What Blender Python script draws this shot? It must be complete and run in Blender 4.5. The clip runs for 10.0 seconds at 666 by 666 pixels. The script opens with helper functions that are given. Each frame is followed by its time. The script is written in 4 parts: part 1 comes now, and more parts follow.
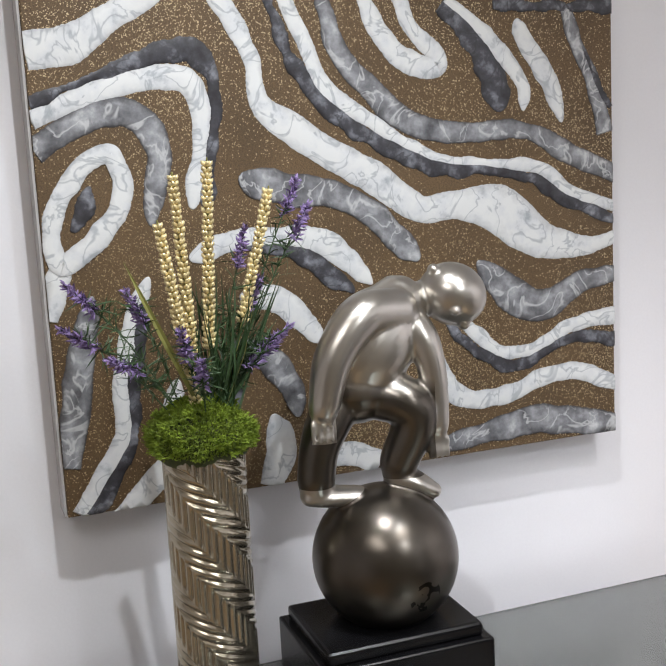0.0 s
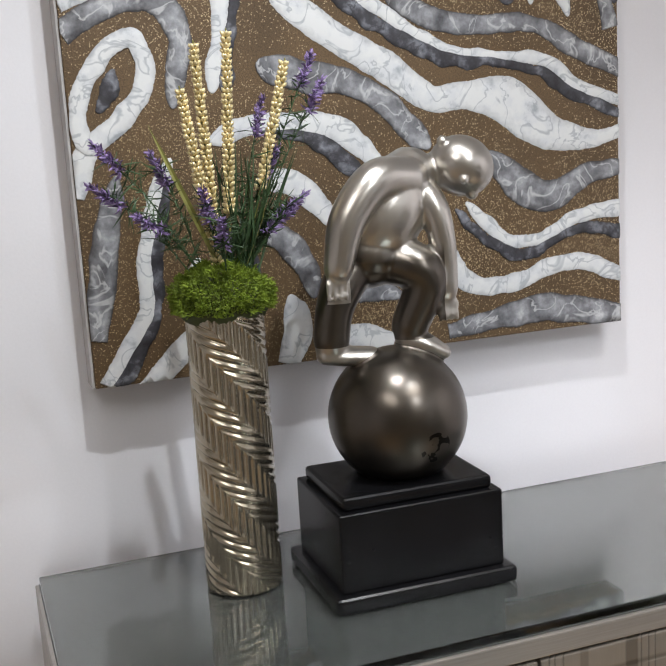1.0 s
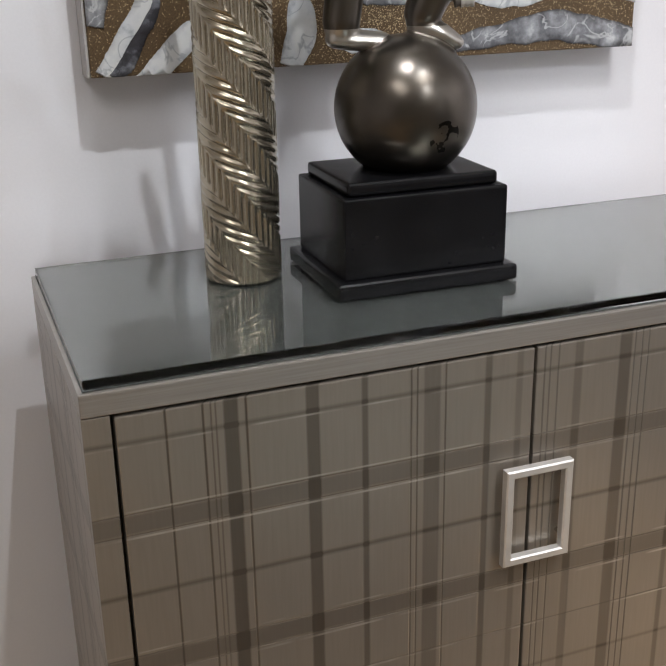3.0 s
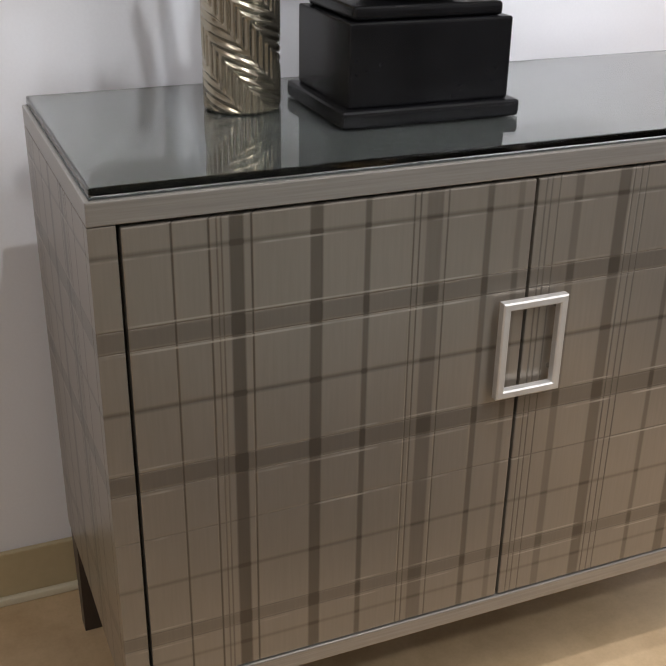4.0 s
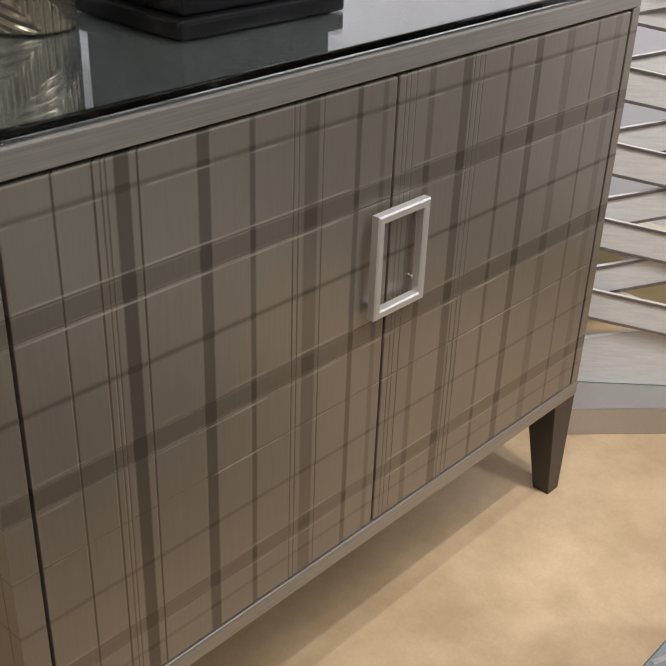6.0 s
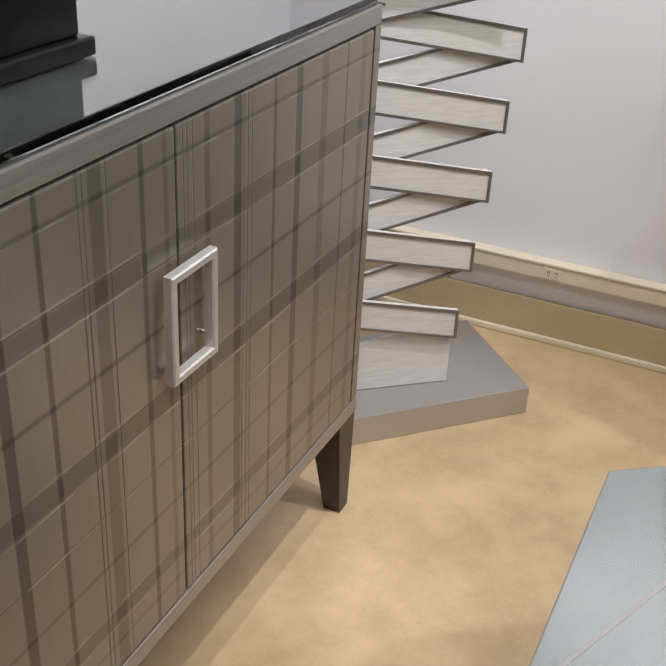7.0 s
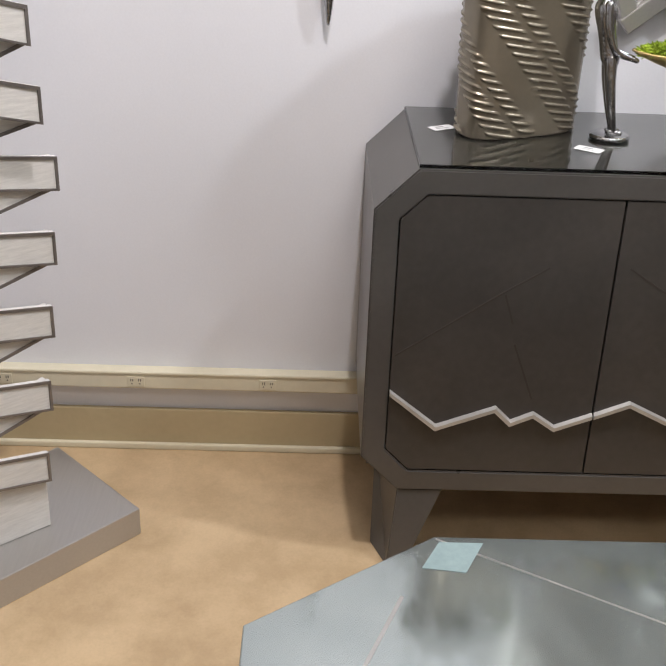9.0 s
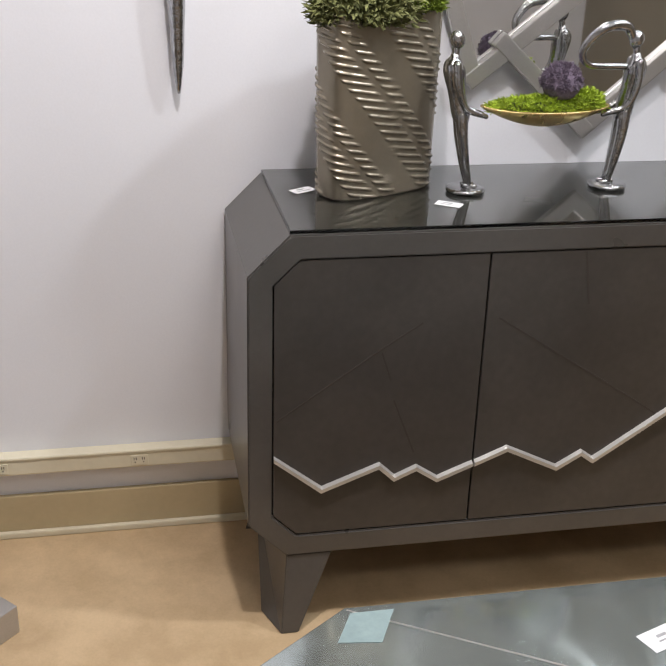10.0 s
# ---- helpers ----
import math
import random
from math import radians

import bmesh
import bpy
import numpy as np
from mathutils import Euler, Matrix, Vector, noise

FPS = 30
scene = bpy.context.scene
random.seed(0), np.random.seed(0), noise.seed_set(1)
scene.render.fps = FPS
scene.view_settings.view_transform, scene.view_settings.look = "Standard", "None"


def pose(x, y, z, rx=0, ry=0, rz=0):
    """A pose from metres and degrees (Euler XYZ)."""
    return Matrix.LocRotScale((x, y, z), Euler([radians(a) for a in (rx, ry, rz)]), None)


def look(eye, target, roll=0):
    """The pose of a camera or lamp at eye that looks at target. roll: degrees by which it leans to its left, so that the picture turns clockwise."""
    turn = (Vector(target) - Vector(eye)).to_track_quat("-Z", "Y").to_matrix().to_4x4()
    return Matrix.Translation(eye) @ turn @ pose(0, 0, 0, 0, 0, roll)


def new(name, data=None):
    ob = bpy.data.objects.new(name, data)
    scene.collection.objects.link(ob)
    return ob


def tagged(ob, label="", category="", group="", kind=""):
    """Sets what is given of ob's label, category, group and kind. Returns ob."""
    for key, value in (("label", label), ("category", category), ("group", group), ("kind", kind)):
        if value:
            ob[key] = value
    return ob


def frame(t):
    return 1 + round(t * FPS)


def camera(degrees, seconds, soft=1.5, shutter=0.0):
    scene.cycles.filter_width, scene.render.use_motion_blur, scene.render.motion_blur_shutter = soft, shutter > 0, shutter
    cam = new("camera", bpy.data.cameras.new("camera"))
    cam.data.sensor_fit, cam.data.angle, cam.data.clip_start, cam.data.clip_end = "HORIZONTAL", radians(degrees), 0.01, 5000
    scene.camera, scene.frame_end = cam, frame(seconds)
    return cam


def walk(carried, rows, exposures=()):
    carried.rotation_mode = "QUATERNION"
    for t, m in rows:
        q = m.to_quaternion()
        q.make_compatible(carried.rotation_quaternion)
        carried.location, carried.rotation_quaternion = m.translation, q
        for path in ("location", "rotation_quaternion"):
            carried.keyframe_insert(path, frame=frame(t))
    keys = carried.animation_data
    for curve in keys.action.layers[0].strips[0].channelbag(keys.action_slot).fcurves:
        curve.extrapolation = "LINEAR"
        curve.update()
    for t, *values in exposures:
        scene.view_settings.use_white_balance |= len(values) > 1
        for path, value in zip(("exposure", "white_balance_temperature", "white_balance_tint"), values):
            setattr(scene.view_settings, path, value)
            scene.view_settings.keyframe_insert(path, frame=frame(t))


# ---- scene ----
cam = camera(35.08, 10.0)
PATH = [
    (0, (-0.0154, -0.9655, 1.6601), (0.6713, 0.8861, 1.3437), -3.01),
    (0.5, (-0.0450, -1.0365, 1.5895), (0.6138, 0.8248, 1.2706), -3.23),
    (1, (-0.0532, -1.0485, 1.5255), (0.6019, 0.8075, 1.1703), -3.42),
    (1.5, (-0.0669, -1.0549, 1.5002), (0.5952, 0.7832, 1.0724), -2.89),
    (2, (-0.0893, -1.0475, 1.4468), (0.5791, 0.7678, 0.9388), -2.34),
    (2.5, (-0.0980, -1.0439, 1.4031), (0.5684, 0.7395, 0.7904), -1.65),
    (2.7, (-0.0990, -1.0499, 1.3901), (0.5613, 0.7255, 0.7484), -1.55),
    (3.8, (-0.1502, -1.0498, 1.2900), (0.5269, 0.6317, 0.4450), 0.84),
    (4, (-0.1692, -1.0658, 1.2730), (0.5379, 0.5962, 0.4140), 0.94),
    (4.5, (-0.2540, -0.9881, 1.2219), (0.6166, 0.5623, 0.3064), 2.48),
    (5, (-0.3726, -0.9281, 1.2138), (0.6310, 0.5196, 0.2667), 2.57),
    (5.2, (-0.4066, -0.9151, 1.2148), (0.6536, 0.4865, 0.2601), 2.57),
    (6.3, (-0.3620, -0.6944, 1.2153), (1.0360, 0.3576, 0.2464), 2.01),
    (6.5, (-0.3560, -0.6707, 1.2183), (1.1081, 0.2922, 0.2543), 2.13),
    (7, (-0.3537, -0.5950, 1.2432), (1.2489, 0.1081, 0.2750), 3.11),
    (7.5, (-0.3919, -0.5224, 1.2863), (1.3068, -0.0605, 0.3371), 2.97),
    (8, (-0.3813, -0.4966, 1.3323), (1.3708, -0.2365, 0.4036), 2.46),
    (8.5, (-0.3433, -0.4893, 1.3676), (1.4347, -0.3958, 0.4566), 2.44),
    (9, (-0.2110, -0.5581, 1.3728), (1.5821, -0.5971, 0.4877), 2.15),
    (9.5, (-0.1537, -0.5610, 1.3934), (1.6492, -0.7461, 0.5478), 1.92),
    (10, (-0.1649, -0.4716, 1.4073), (1.6286, -0.8336, 0.5997), 1.73),
]
walk(cam, [(t, look(eye, target, roll)) for t, eye, target, roll in PATH])

# ---- light ----
world = bpy.data.worlds.new("world")
world.use_nodes = True
world.node_tree.nodes["Background"].inputs[0].default_value = (0.9, 0.95, 1.0, 1)
world.node_tree.nodes["Background"].inputs[1].default_value = 0.05
scene.world = world


def ceiling_lamp(kind, place, target, watts, color, size, spread=70, blend=0.6):
    data = bpy.data.lights.new("lamp", kind)
    data.energy, data.color = watts, color
    if kind == "AREA":
        data.shape, data.size, data.size_y = "RECTANGLE", size[0], size[1]
    else:
        data.shadow_soft_size, data.spot_size, data.spot_blend = size, radians(spread), blend
    ob = new("lamp", data)
    ob.matrix_world = look(place, target)
    return ob


ceiling_lamp("SPOT", (0.30, -0.30, 2.72), (0.42, 0.5, 0.80), 68, (0.95, 0.97, 1.0), 0.012, 70, 1.0)
ceiling_lamp("SPOT", (0.80, -0.75, 2.72), (0.0, 0.45, 0.95), 22, (0.78, 0.89, 1.0), 0.018, 72, 1.0)
ceiling_lamp("SPOT", (1.05, -2.1, 2.72), (1.8, -0.9, 0.8), 86, (0.90, 0.94, 1.0), 0.07, 100, 0.9)
ceiling_lamp("SPOT", (0.95, -0.72, 2.72), (1.80, -0.42, 0.25), 106, (1.0, 0.945, 0.955), 0.03, 88, 0.9)
ceiling_lamp("AREA", (0.9, -1.15, 2.78), (0.9, -1.15, 0), 13, (1.0, 0.97, 0.95), (0.6, 0.6))
ceiling_lamp("AREA", (-0.7, -1.5, 2.78), (-0.7, -1.5, 0), 19, (1.0, 0.97, 0.95), (0.6, 1.2))
ceiling_lamp("AREA", (1.25, -2.95, 2.78), (1.25, -2.95, 0), 17, (0.93, 0.96, 1.0), (0.6, 1.2))

# ---- materials ----


def shader(name):
    m = bpy.data.materials.new(name)
    m.use_nodes = True
    return m, m.node_tree.nodes, m.node_tree.links, m.node_tree.nodes["Principled BSDF"]


def coords(nodes, links, scale=(1, 1, 1)):
    tc = nodes.new("ShaderNodeTexCoord")
    mp = nodes.new("ShaderNodeMapping")
    mp.inputs["Scale"].default_value = scale
    links.new(tc.outputs["Object"], mp.inputs["Vector"])
    return mp.outputs["Vector"]


def noise_tex(nodes, links, vec, scale, detail=4, rough=0.55):
    n = nodes.new("ShaderNodeTexNoise")
    n.inputs["Scale"].default_value, n.inputs["Detail"].default_value, n.inputs["Roughness"].default_value = scale, detail, rough
    links.new(vec, n.inputs["Vector"])
    return n.outputs["Fac"]


def ramp(nodes, links, fac, stops):
    r = nodes.new("ShaderNodeValToRGB")
    while len(r.color_ramp.elements) < len(stops):
        r.color_ramp.elements.new(0.5)
    for e, (p, c) in zip(r.color_ramp.elements, stops):
        e.position, e.color = p, (*c, 1)
    links.new(fac, r.inputs["Fac"])
    return r.outputs["Color"]


def mixed(nodes, links, fac, a, b, blend="MIX"):
    m = nodes.new("ShaderNodeMix")
    m.data_type, m.blend_type = "RGBA", blend
    for sock, v in ((m.inputs[0], fac), (m.inputs[6], a), (m.inputs[7], b)):
        if isinstance(v, (int, float)):
            sock.default_value = v
        elif isinstance(v, tuple):
            sock.default_value = (*v, 1)
        else:
            links.new(v, sock)
    return m.outputs[2]


def calc(nodes, links, op, a, b=None, c=None):
    m = nodes.new("ShaderNodeMath")
    m.operation = op
    for sock, v in zip(m.inputs, (a, b, c)):
        if v is None:
            continue
        if isinstance(v, (int, float)):
            sock.default_value = v
        else:
            links.new(v, sock)
    return m.outputs[0]


def ramp_value(nodes, links, value, lo, hi):
    r = nodes.new("ShaderNodeMapRange")
    r.inputs[1].default_value, r.inputs[2].default_value = lo, hi
    links.new(value, r.inputs[0])
    return r.outputs[0]


def bumped(nodes, links, bsdf, height, strength, distance):
    b = nodes.new("ShaderNodeBump")
    b.inputs["Strength"].default_value, b.inputs["Distance"].default_value = strength, distance
    links.new(height, b.inputs["Height"])
    links.new(b.outputs["Normal"], bsdf.inputs["Normal"])


def grained(name, base, rough=0.5, metal=0.0, var=0.12, big=6, fine=90, stretch=(1, 1, 1), bump=0.1, coat=0.0):
    """A surface with large stains and fine grain."""
    m, n, l, b = shader(name)
    v = coords(n, l, stretch)
    f1, f2 = noise_tex(n, l, v, big), noise_tex(n, l, v, fine, 3)
    lo = tuple(max(0, c * (1 - var)) for c in base)
    hi = tuple(min(1, c * (1 + var)) for c in base)
    c1 = ramp(n, l, f1, [(0.3, lo), (0.7, hi)])
    c2 = ramp(n, l, f2, [(0.3, tuple([1 - var * 0.8] * 3)), (0.7, (1, 1, 1))])
    l.new(mixed(n, l, 1.0, c1, c2, "MULTIPLY"), b.inputs["Base Color"])
    l.new(calc(n, l, "MULTIPLY_ADD", f1, 0.15, rough - 0.075), b.inputs["Roughness"])
    b.inputs["Metallic"].default_value = metal
    b.inputs["Coat Weight"].default_value = coat
    if bump:
        bumped(n, l, b, f2, bump, 0.002)
    return m


WALL = grained("wall_paint", (0.79, 0.79, 0.825), 0.75, var=0.03, big=2, fine=220, bump=0.08)
CEIL = grained("ceiling_paint", (0.80, 0.79, 0.77), 0.9, var=0.03, big=2, fine=120)
BASEB = grained("beige_baseboard", (0.50, 0.41, 0.25), 0.5, var=0.06, big=5, fine=60)
CREAM = grained("cream_plastic", (0.72, 0.66, 0.50), 0.4, var=0.05, big=8, fine=60, bump=0.03)
DARKSLOT = grained("dark_slot", (0.05, 0.04, 0.035), 0.6, var=0.1)


def floor_material():
    m, n, l, b = shader("polished_tan_floor")
    v = coords(n, l)
    f1, f2, f3 = noise_tex(n, l, v, 1.6, 5), noise_tex(n, l, v, 7, 6, 0.65), noise_tex(n, l, v, 160, 2)
    c1 = ramp(n, l, f1, [(0.3, (0.52, 0.37, 0.215)), (0.7, (0.68, 0.505, 0.31))])
    c2 = ramp(n, l, f2, [(0.38, (0.80, 0.78, 0.75)), (0.62, (1, 1, 1))])
    c3 = ramp(n, l, f3, [(0.3, (0.95, 0.95, 0.95)), (0.6, (1, 1, 1))])
    l.new(mixed(n, l, 1.0, mixed(n, l, 1.0, c1, c2, "MULTIPLY"), c3, "MULTIPLY"), b.inputs["Base Color"])
    l.new(calc(n, l, "MULTIPLY_ADD", f2, 0.25, 0.28), b.inputs["Roughness"])
    bumped(n, l, b, f2, 0.06, 0.004)
    return m


FLOOR = floor_material()


def plaid_material():
    """Taupe metallic lacquer with an engraved plaid: dark bands and fine grooves across and down."""
    m, n, l, b = shader("plaid_lacquer")
    tc = n.new("ShaderNodeTexCoord")
    sep = n.new("ShaderNodeSeparateXYZ")
    l.new(tc.outputs["Object"], sep.inputs[0])
    across = calc(n, l, "SUBTRACT", sep.outputs["X"], sep.outputs["Y"])
    up = sep.outputs["Z"]

    def stripes(coord, marks, soft=0.0008):
        total = None
        for pos, half, amount in marks:
            d = calc(n, l, "ABSOLUTE", calc(n, l, "SUBTRACT", coord, pos))
            s = n.new("ShaderNodeMapRange")
            s.inputs[1].default_value, s.inputs[2].default_value = half - soft, half + soft
            s.inputs[3].default_value, s.inputs[4].default_value = amount, 0
            l.new(d, s.inputs[0])
            total = s.outputs[0] if total is None else calc(n, l, "MAXIMUM", total, s.outputs[0])
        return total

    wrap = calc(n, l, "ABSOLUTE", across)
    vb = stripes(wrap, [(0.1645, 0.0085, 0.80), (0.262, 0.008, 0.74), (0.3275, 0.004, 0.66), (0.416, 0.011, 0.46), (0.4925, 0.0045, 0.6), (0.5365, 0.0045, 0.35), (0.622, 0.006, 0.42), (0.692, 0.009, 0.62), (0.786, 0.004, 0.55), (0.853, 0.0085, 0.6), (0.93, 0.010, 0.35), (1.003, 0.003, 0.5), (1.06, 0.009, 0.3)], 0.0014)
    hb = stripes(up, [(0.754, 0.012, 0.46), (0.5645, 0.0125, 0.50), (0.662, 0.0026, 0.66), (0.322, 0.009, 0.40), (0.8555, 0.0024, 0.60), (0.407, 0.002, 0.5), (0.280, 0.002, 0.4)], 0.0024)
    vg = stripes(wrap, [(0.090, 0.0013, 1), (0.1325, 0.0013, 1), (0.1415, 0.0009, 0.7), (0.147, 0.0009, 0.7), (0.1825, 0.0013, 1), (0.388, 0.001, 0.8), (0.396, 0.001, 0.8), (0.434, 0.001, 0.8), (0.572, 0.001, 0.7), (0.580, 0.001, 0.7), (0.592, 0.001, 0.7), (0.706, 0.001, 0.8), (0.717, 0.001, 0.8), (0.727, 0.001, 0.8)])
    hg = stripes(up, [(0.7675, 0.0008, 0.8), (0.7405, 0.0008, 0.8), (0.578, 0.0008, 0.8), (0.551, 0.0008, 0.8), (0.480, 0.0010, 0.5), (0.332, 0.0008, 0.6), (0.312, 0.0008, 0.6)])
    # where pale highlight lines are painted beside the level bands
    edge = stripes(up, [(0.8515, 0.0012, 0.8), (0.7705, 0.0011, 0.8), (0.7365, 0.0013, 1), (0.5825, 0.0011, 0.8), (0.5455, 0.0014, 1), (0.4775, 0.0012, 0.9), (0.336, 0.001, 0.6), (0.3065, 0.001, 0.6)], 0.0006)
    dark = calc(n, l, "MINIMUM", calc(n, l, "ADD", vb, hb), 1.0)
    groove = calc(n, l, "MAXIMUM", vg, hg)
    v = coords(n, l, (60, 60, 3))
    brush = noise_tex(n, l, v, 4, 4)
    big = noise_tex(n, l, coords(n, l), 4, 3)
    base = mixed(n, l, big, (0.272, 0.243, 0.203), (0.345, 0.305, 0.262))
    base = mixed(n, l, 1.0, base, ramp(n, l, brush, [(0.3, (0.92, 0.92, 0.92)), (0.7, (1, 1, 1))]), "MULTIPLY")
    base = mixed(n, l, calc(n, l, "MULTIPLY", dark, 0.78), base, (0.055, 0.043, 0.031))
    base = mixed(n, l, calc(n, l, "MULTIPLY", groove, 0.8), base, (0.08, 0.068, 0.055))
    # groove highlights put into the base colour, broken up by noise
    glint = calc(n, l, "MULTIPLY", edge, ramp_value(n, l, noise_tex(n, l, coords(n, l, (3, 3, 1)), 3.5, 2), 0.46, 0.62))
    base = mixed(n, l, calc(n, l, "MULTIPLY", glint, 0.75), base, (0.56, 0.52, 0.46))
    l.new(base, b.inputs["Base Color"])
    b.inputs["Metallic"].default_value = 0.6
    l.new(calc(n, l, "MULTIPLY_ADD", brush, 0.06, 0.28), b.inputs["Roughness"])
    bumped(n, l, b, calc(n, l, "MULTIPLY_ADD", brush, 0.03, calc(n, l, "MULTIPLY", calc(n, l, "MAXIMUM", groove, calc(n, l, "MULTIPLY", dark, 0.6)), -1.0)), 0.6, 0.0012)
    return m


PLAID = plaid_material()
TAUPE = grained("brushed_taupe_metal", (0.36, 0.335, 0.305), 0.34, 0.6, 0.12, 5, 30, (1, 14, 60), 0.05)
SMOKE = grained("smoky_grey_lacquer", (0.122, 0.127, 0.123), 0.06, 0.6, 0.06, 3, 90, bump=0)
DARKWOOD = grained("dark_stained_wood", (0.045, 0.032, 0.026), 0.4, var=0.2, big=8, fine=60, stretch=(6, 6, 1))
CHROME = grained("brushed_nickel", (0.62, 0.60, 0.57), 0.24, 0.95, 0.08, 12, 80)
SILVER = grained("satin_silver_metal", (0.70, 0.68, 0.655), 0.40, 0.7, 0.06, 12, 80)
SHINY = grained("hammered_chrome", (0.46, 0.46, 0.47), 0.14, 1.0, 0.2, 40, 110, bump=0.6)
BLACK = grained("black_lacquer", (0.007, 0.007, 0.008), 0.24, 0, 0.3, 10, 120, bump=0)
BLACK.node_tree.nodes["Principled BSDF"].inputs["Specular IOR Level"].default_value = 0.28
LEGWOOD = grained("dark_taupe_leg", (0.060, 0.048, 0.042), 0.4, 0.3, 0.15, 8, 60)
GREYLAC = grained("charcoal_metallic_lacquer", (0.115, 0.108, 0.102), 0.3, 0.35, 0.1, 5, 90, bump=0.03)
GREYDOOR = grained("charcoal_door_lacquer", (0.082, 0.074, 0.068), 0.33, 0.3, 0.16, 4, 60, bump=0.03)
STEEL = grained("brushed_steel", (0.50, 0.485, 0.47), 0.33, 0.75, 0.035, 4, 40, (4, 60, 60), 0.05)
EDGE = grained("grey_metal_edge", (0.22, 0.20, 0.19), 0.4, 0.6, 0.12, 10, 80)
WHITEWOOD = grained("whitewashed_wood", (0.66, 0.64, 0.61), 0.6, 0, 0.09, 5, 26, (4, 4, 40), 0.2)
STICKER = grained("pale_aqua_plastic", (0.28, 0.37, 0.375), 0.2, 0, 0.08, 30, 120, bump=0.05)
PAPER = grained("white_card", (0.8, 0.8, 0.8), 0.7, 0, 0.04, 20, 100, bump=0)
INK = grained("grey_print", (0.36, 0.36, 0.37), 0.7, 0, 0.1)
GOLD = grained("gold_metal", (0.62, 0.47, 0.20), 0.28, 0.9, 0.15, 20, 90)
WHEAT = grained("gilded_wheat", (0.82, 0.69, 0.38), 0.33, 0.45, 0.2, 40, 160)
STEM = grained("olive_stem", (0.20, 0.20, 0.05), 0.55, 0, 0.25, 20, 90)
GRASS = grained("green_blade", (0.035, 0.075, 0.025), 0.5, 0, 0.35, 20, 90)
MOSS = grained("bright_moss", (0.19, 0.27, 0.018), 0.8, 0, 0.4, 60, 200, bump=0.4)
LIME = grained("lime_moss", (0.36, 0.48, 0.03), 0.8, 0, 0.35, 60, 200, bump=0.4)
DRYMOSS = grained("dry_moss", (0.19, 0.20, 0.07), 0.85, 0, 0.35, 60, 200, bump=0.4)
PURPLE = grained("lavender_purple", (0.26, 0.185, 0.39), 0.6, 0, 0.3, 60, 200)
MAUVE = grained("dusty_purple_moss", (0.17, 0.13, 0.18), 0.85, 0, 0.3, 80, 220, bump=0.5)
FOAM = grained("dark_soil", (0.05, 0.06, 0.02), 0.9, 0, 0.3)
VASEGOLD = grained("champagne_glaze", (0.43, 0.385, 0.30), 0.17, 0.9, 0.1, 12, 90, bump=0.02)
VASETAUPE = grained("taupe_ceramic", (0.27, 0.235, 0.18), 0.22, 0.6, 0.08, 10, 90, bump=0.03)
CANVASSIDE = grained("painted_canvas_edge", (0.45, 0.44, 0.43), 0.6, 0, 0.15, 12, 120)


def glass_material(name, tint, rough=0.02):
    m, n, l, b = shader(name)
    b.inputs["Base Color"].default_value = (*tint, 1)
    b.inputs["Roughness"].default_value, b.inputs["IOR"].default_value = rough, 1.5
    b.inputs["Transmission Weight"].default_value = 1.0
    return m


GLASS = glass_material("green_tinted_glass", (0.76, 0.775, 0.758))
MIRROR, _n, _l, _b = shader("mirror_silver")
_b.inputs["Base Color"].default_value, _b.inputs["Metallic"].default_value, _b.inputs["Roughness"].default_value = (0.86, 0.87, 0.86, 1), 1.0, 0.02


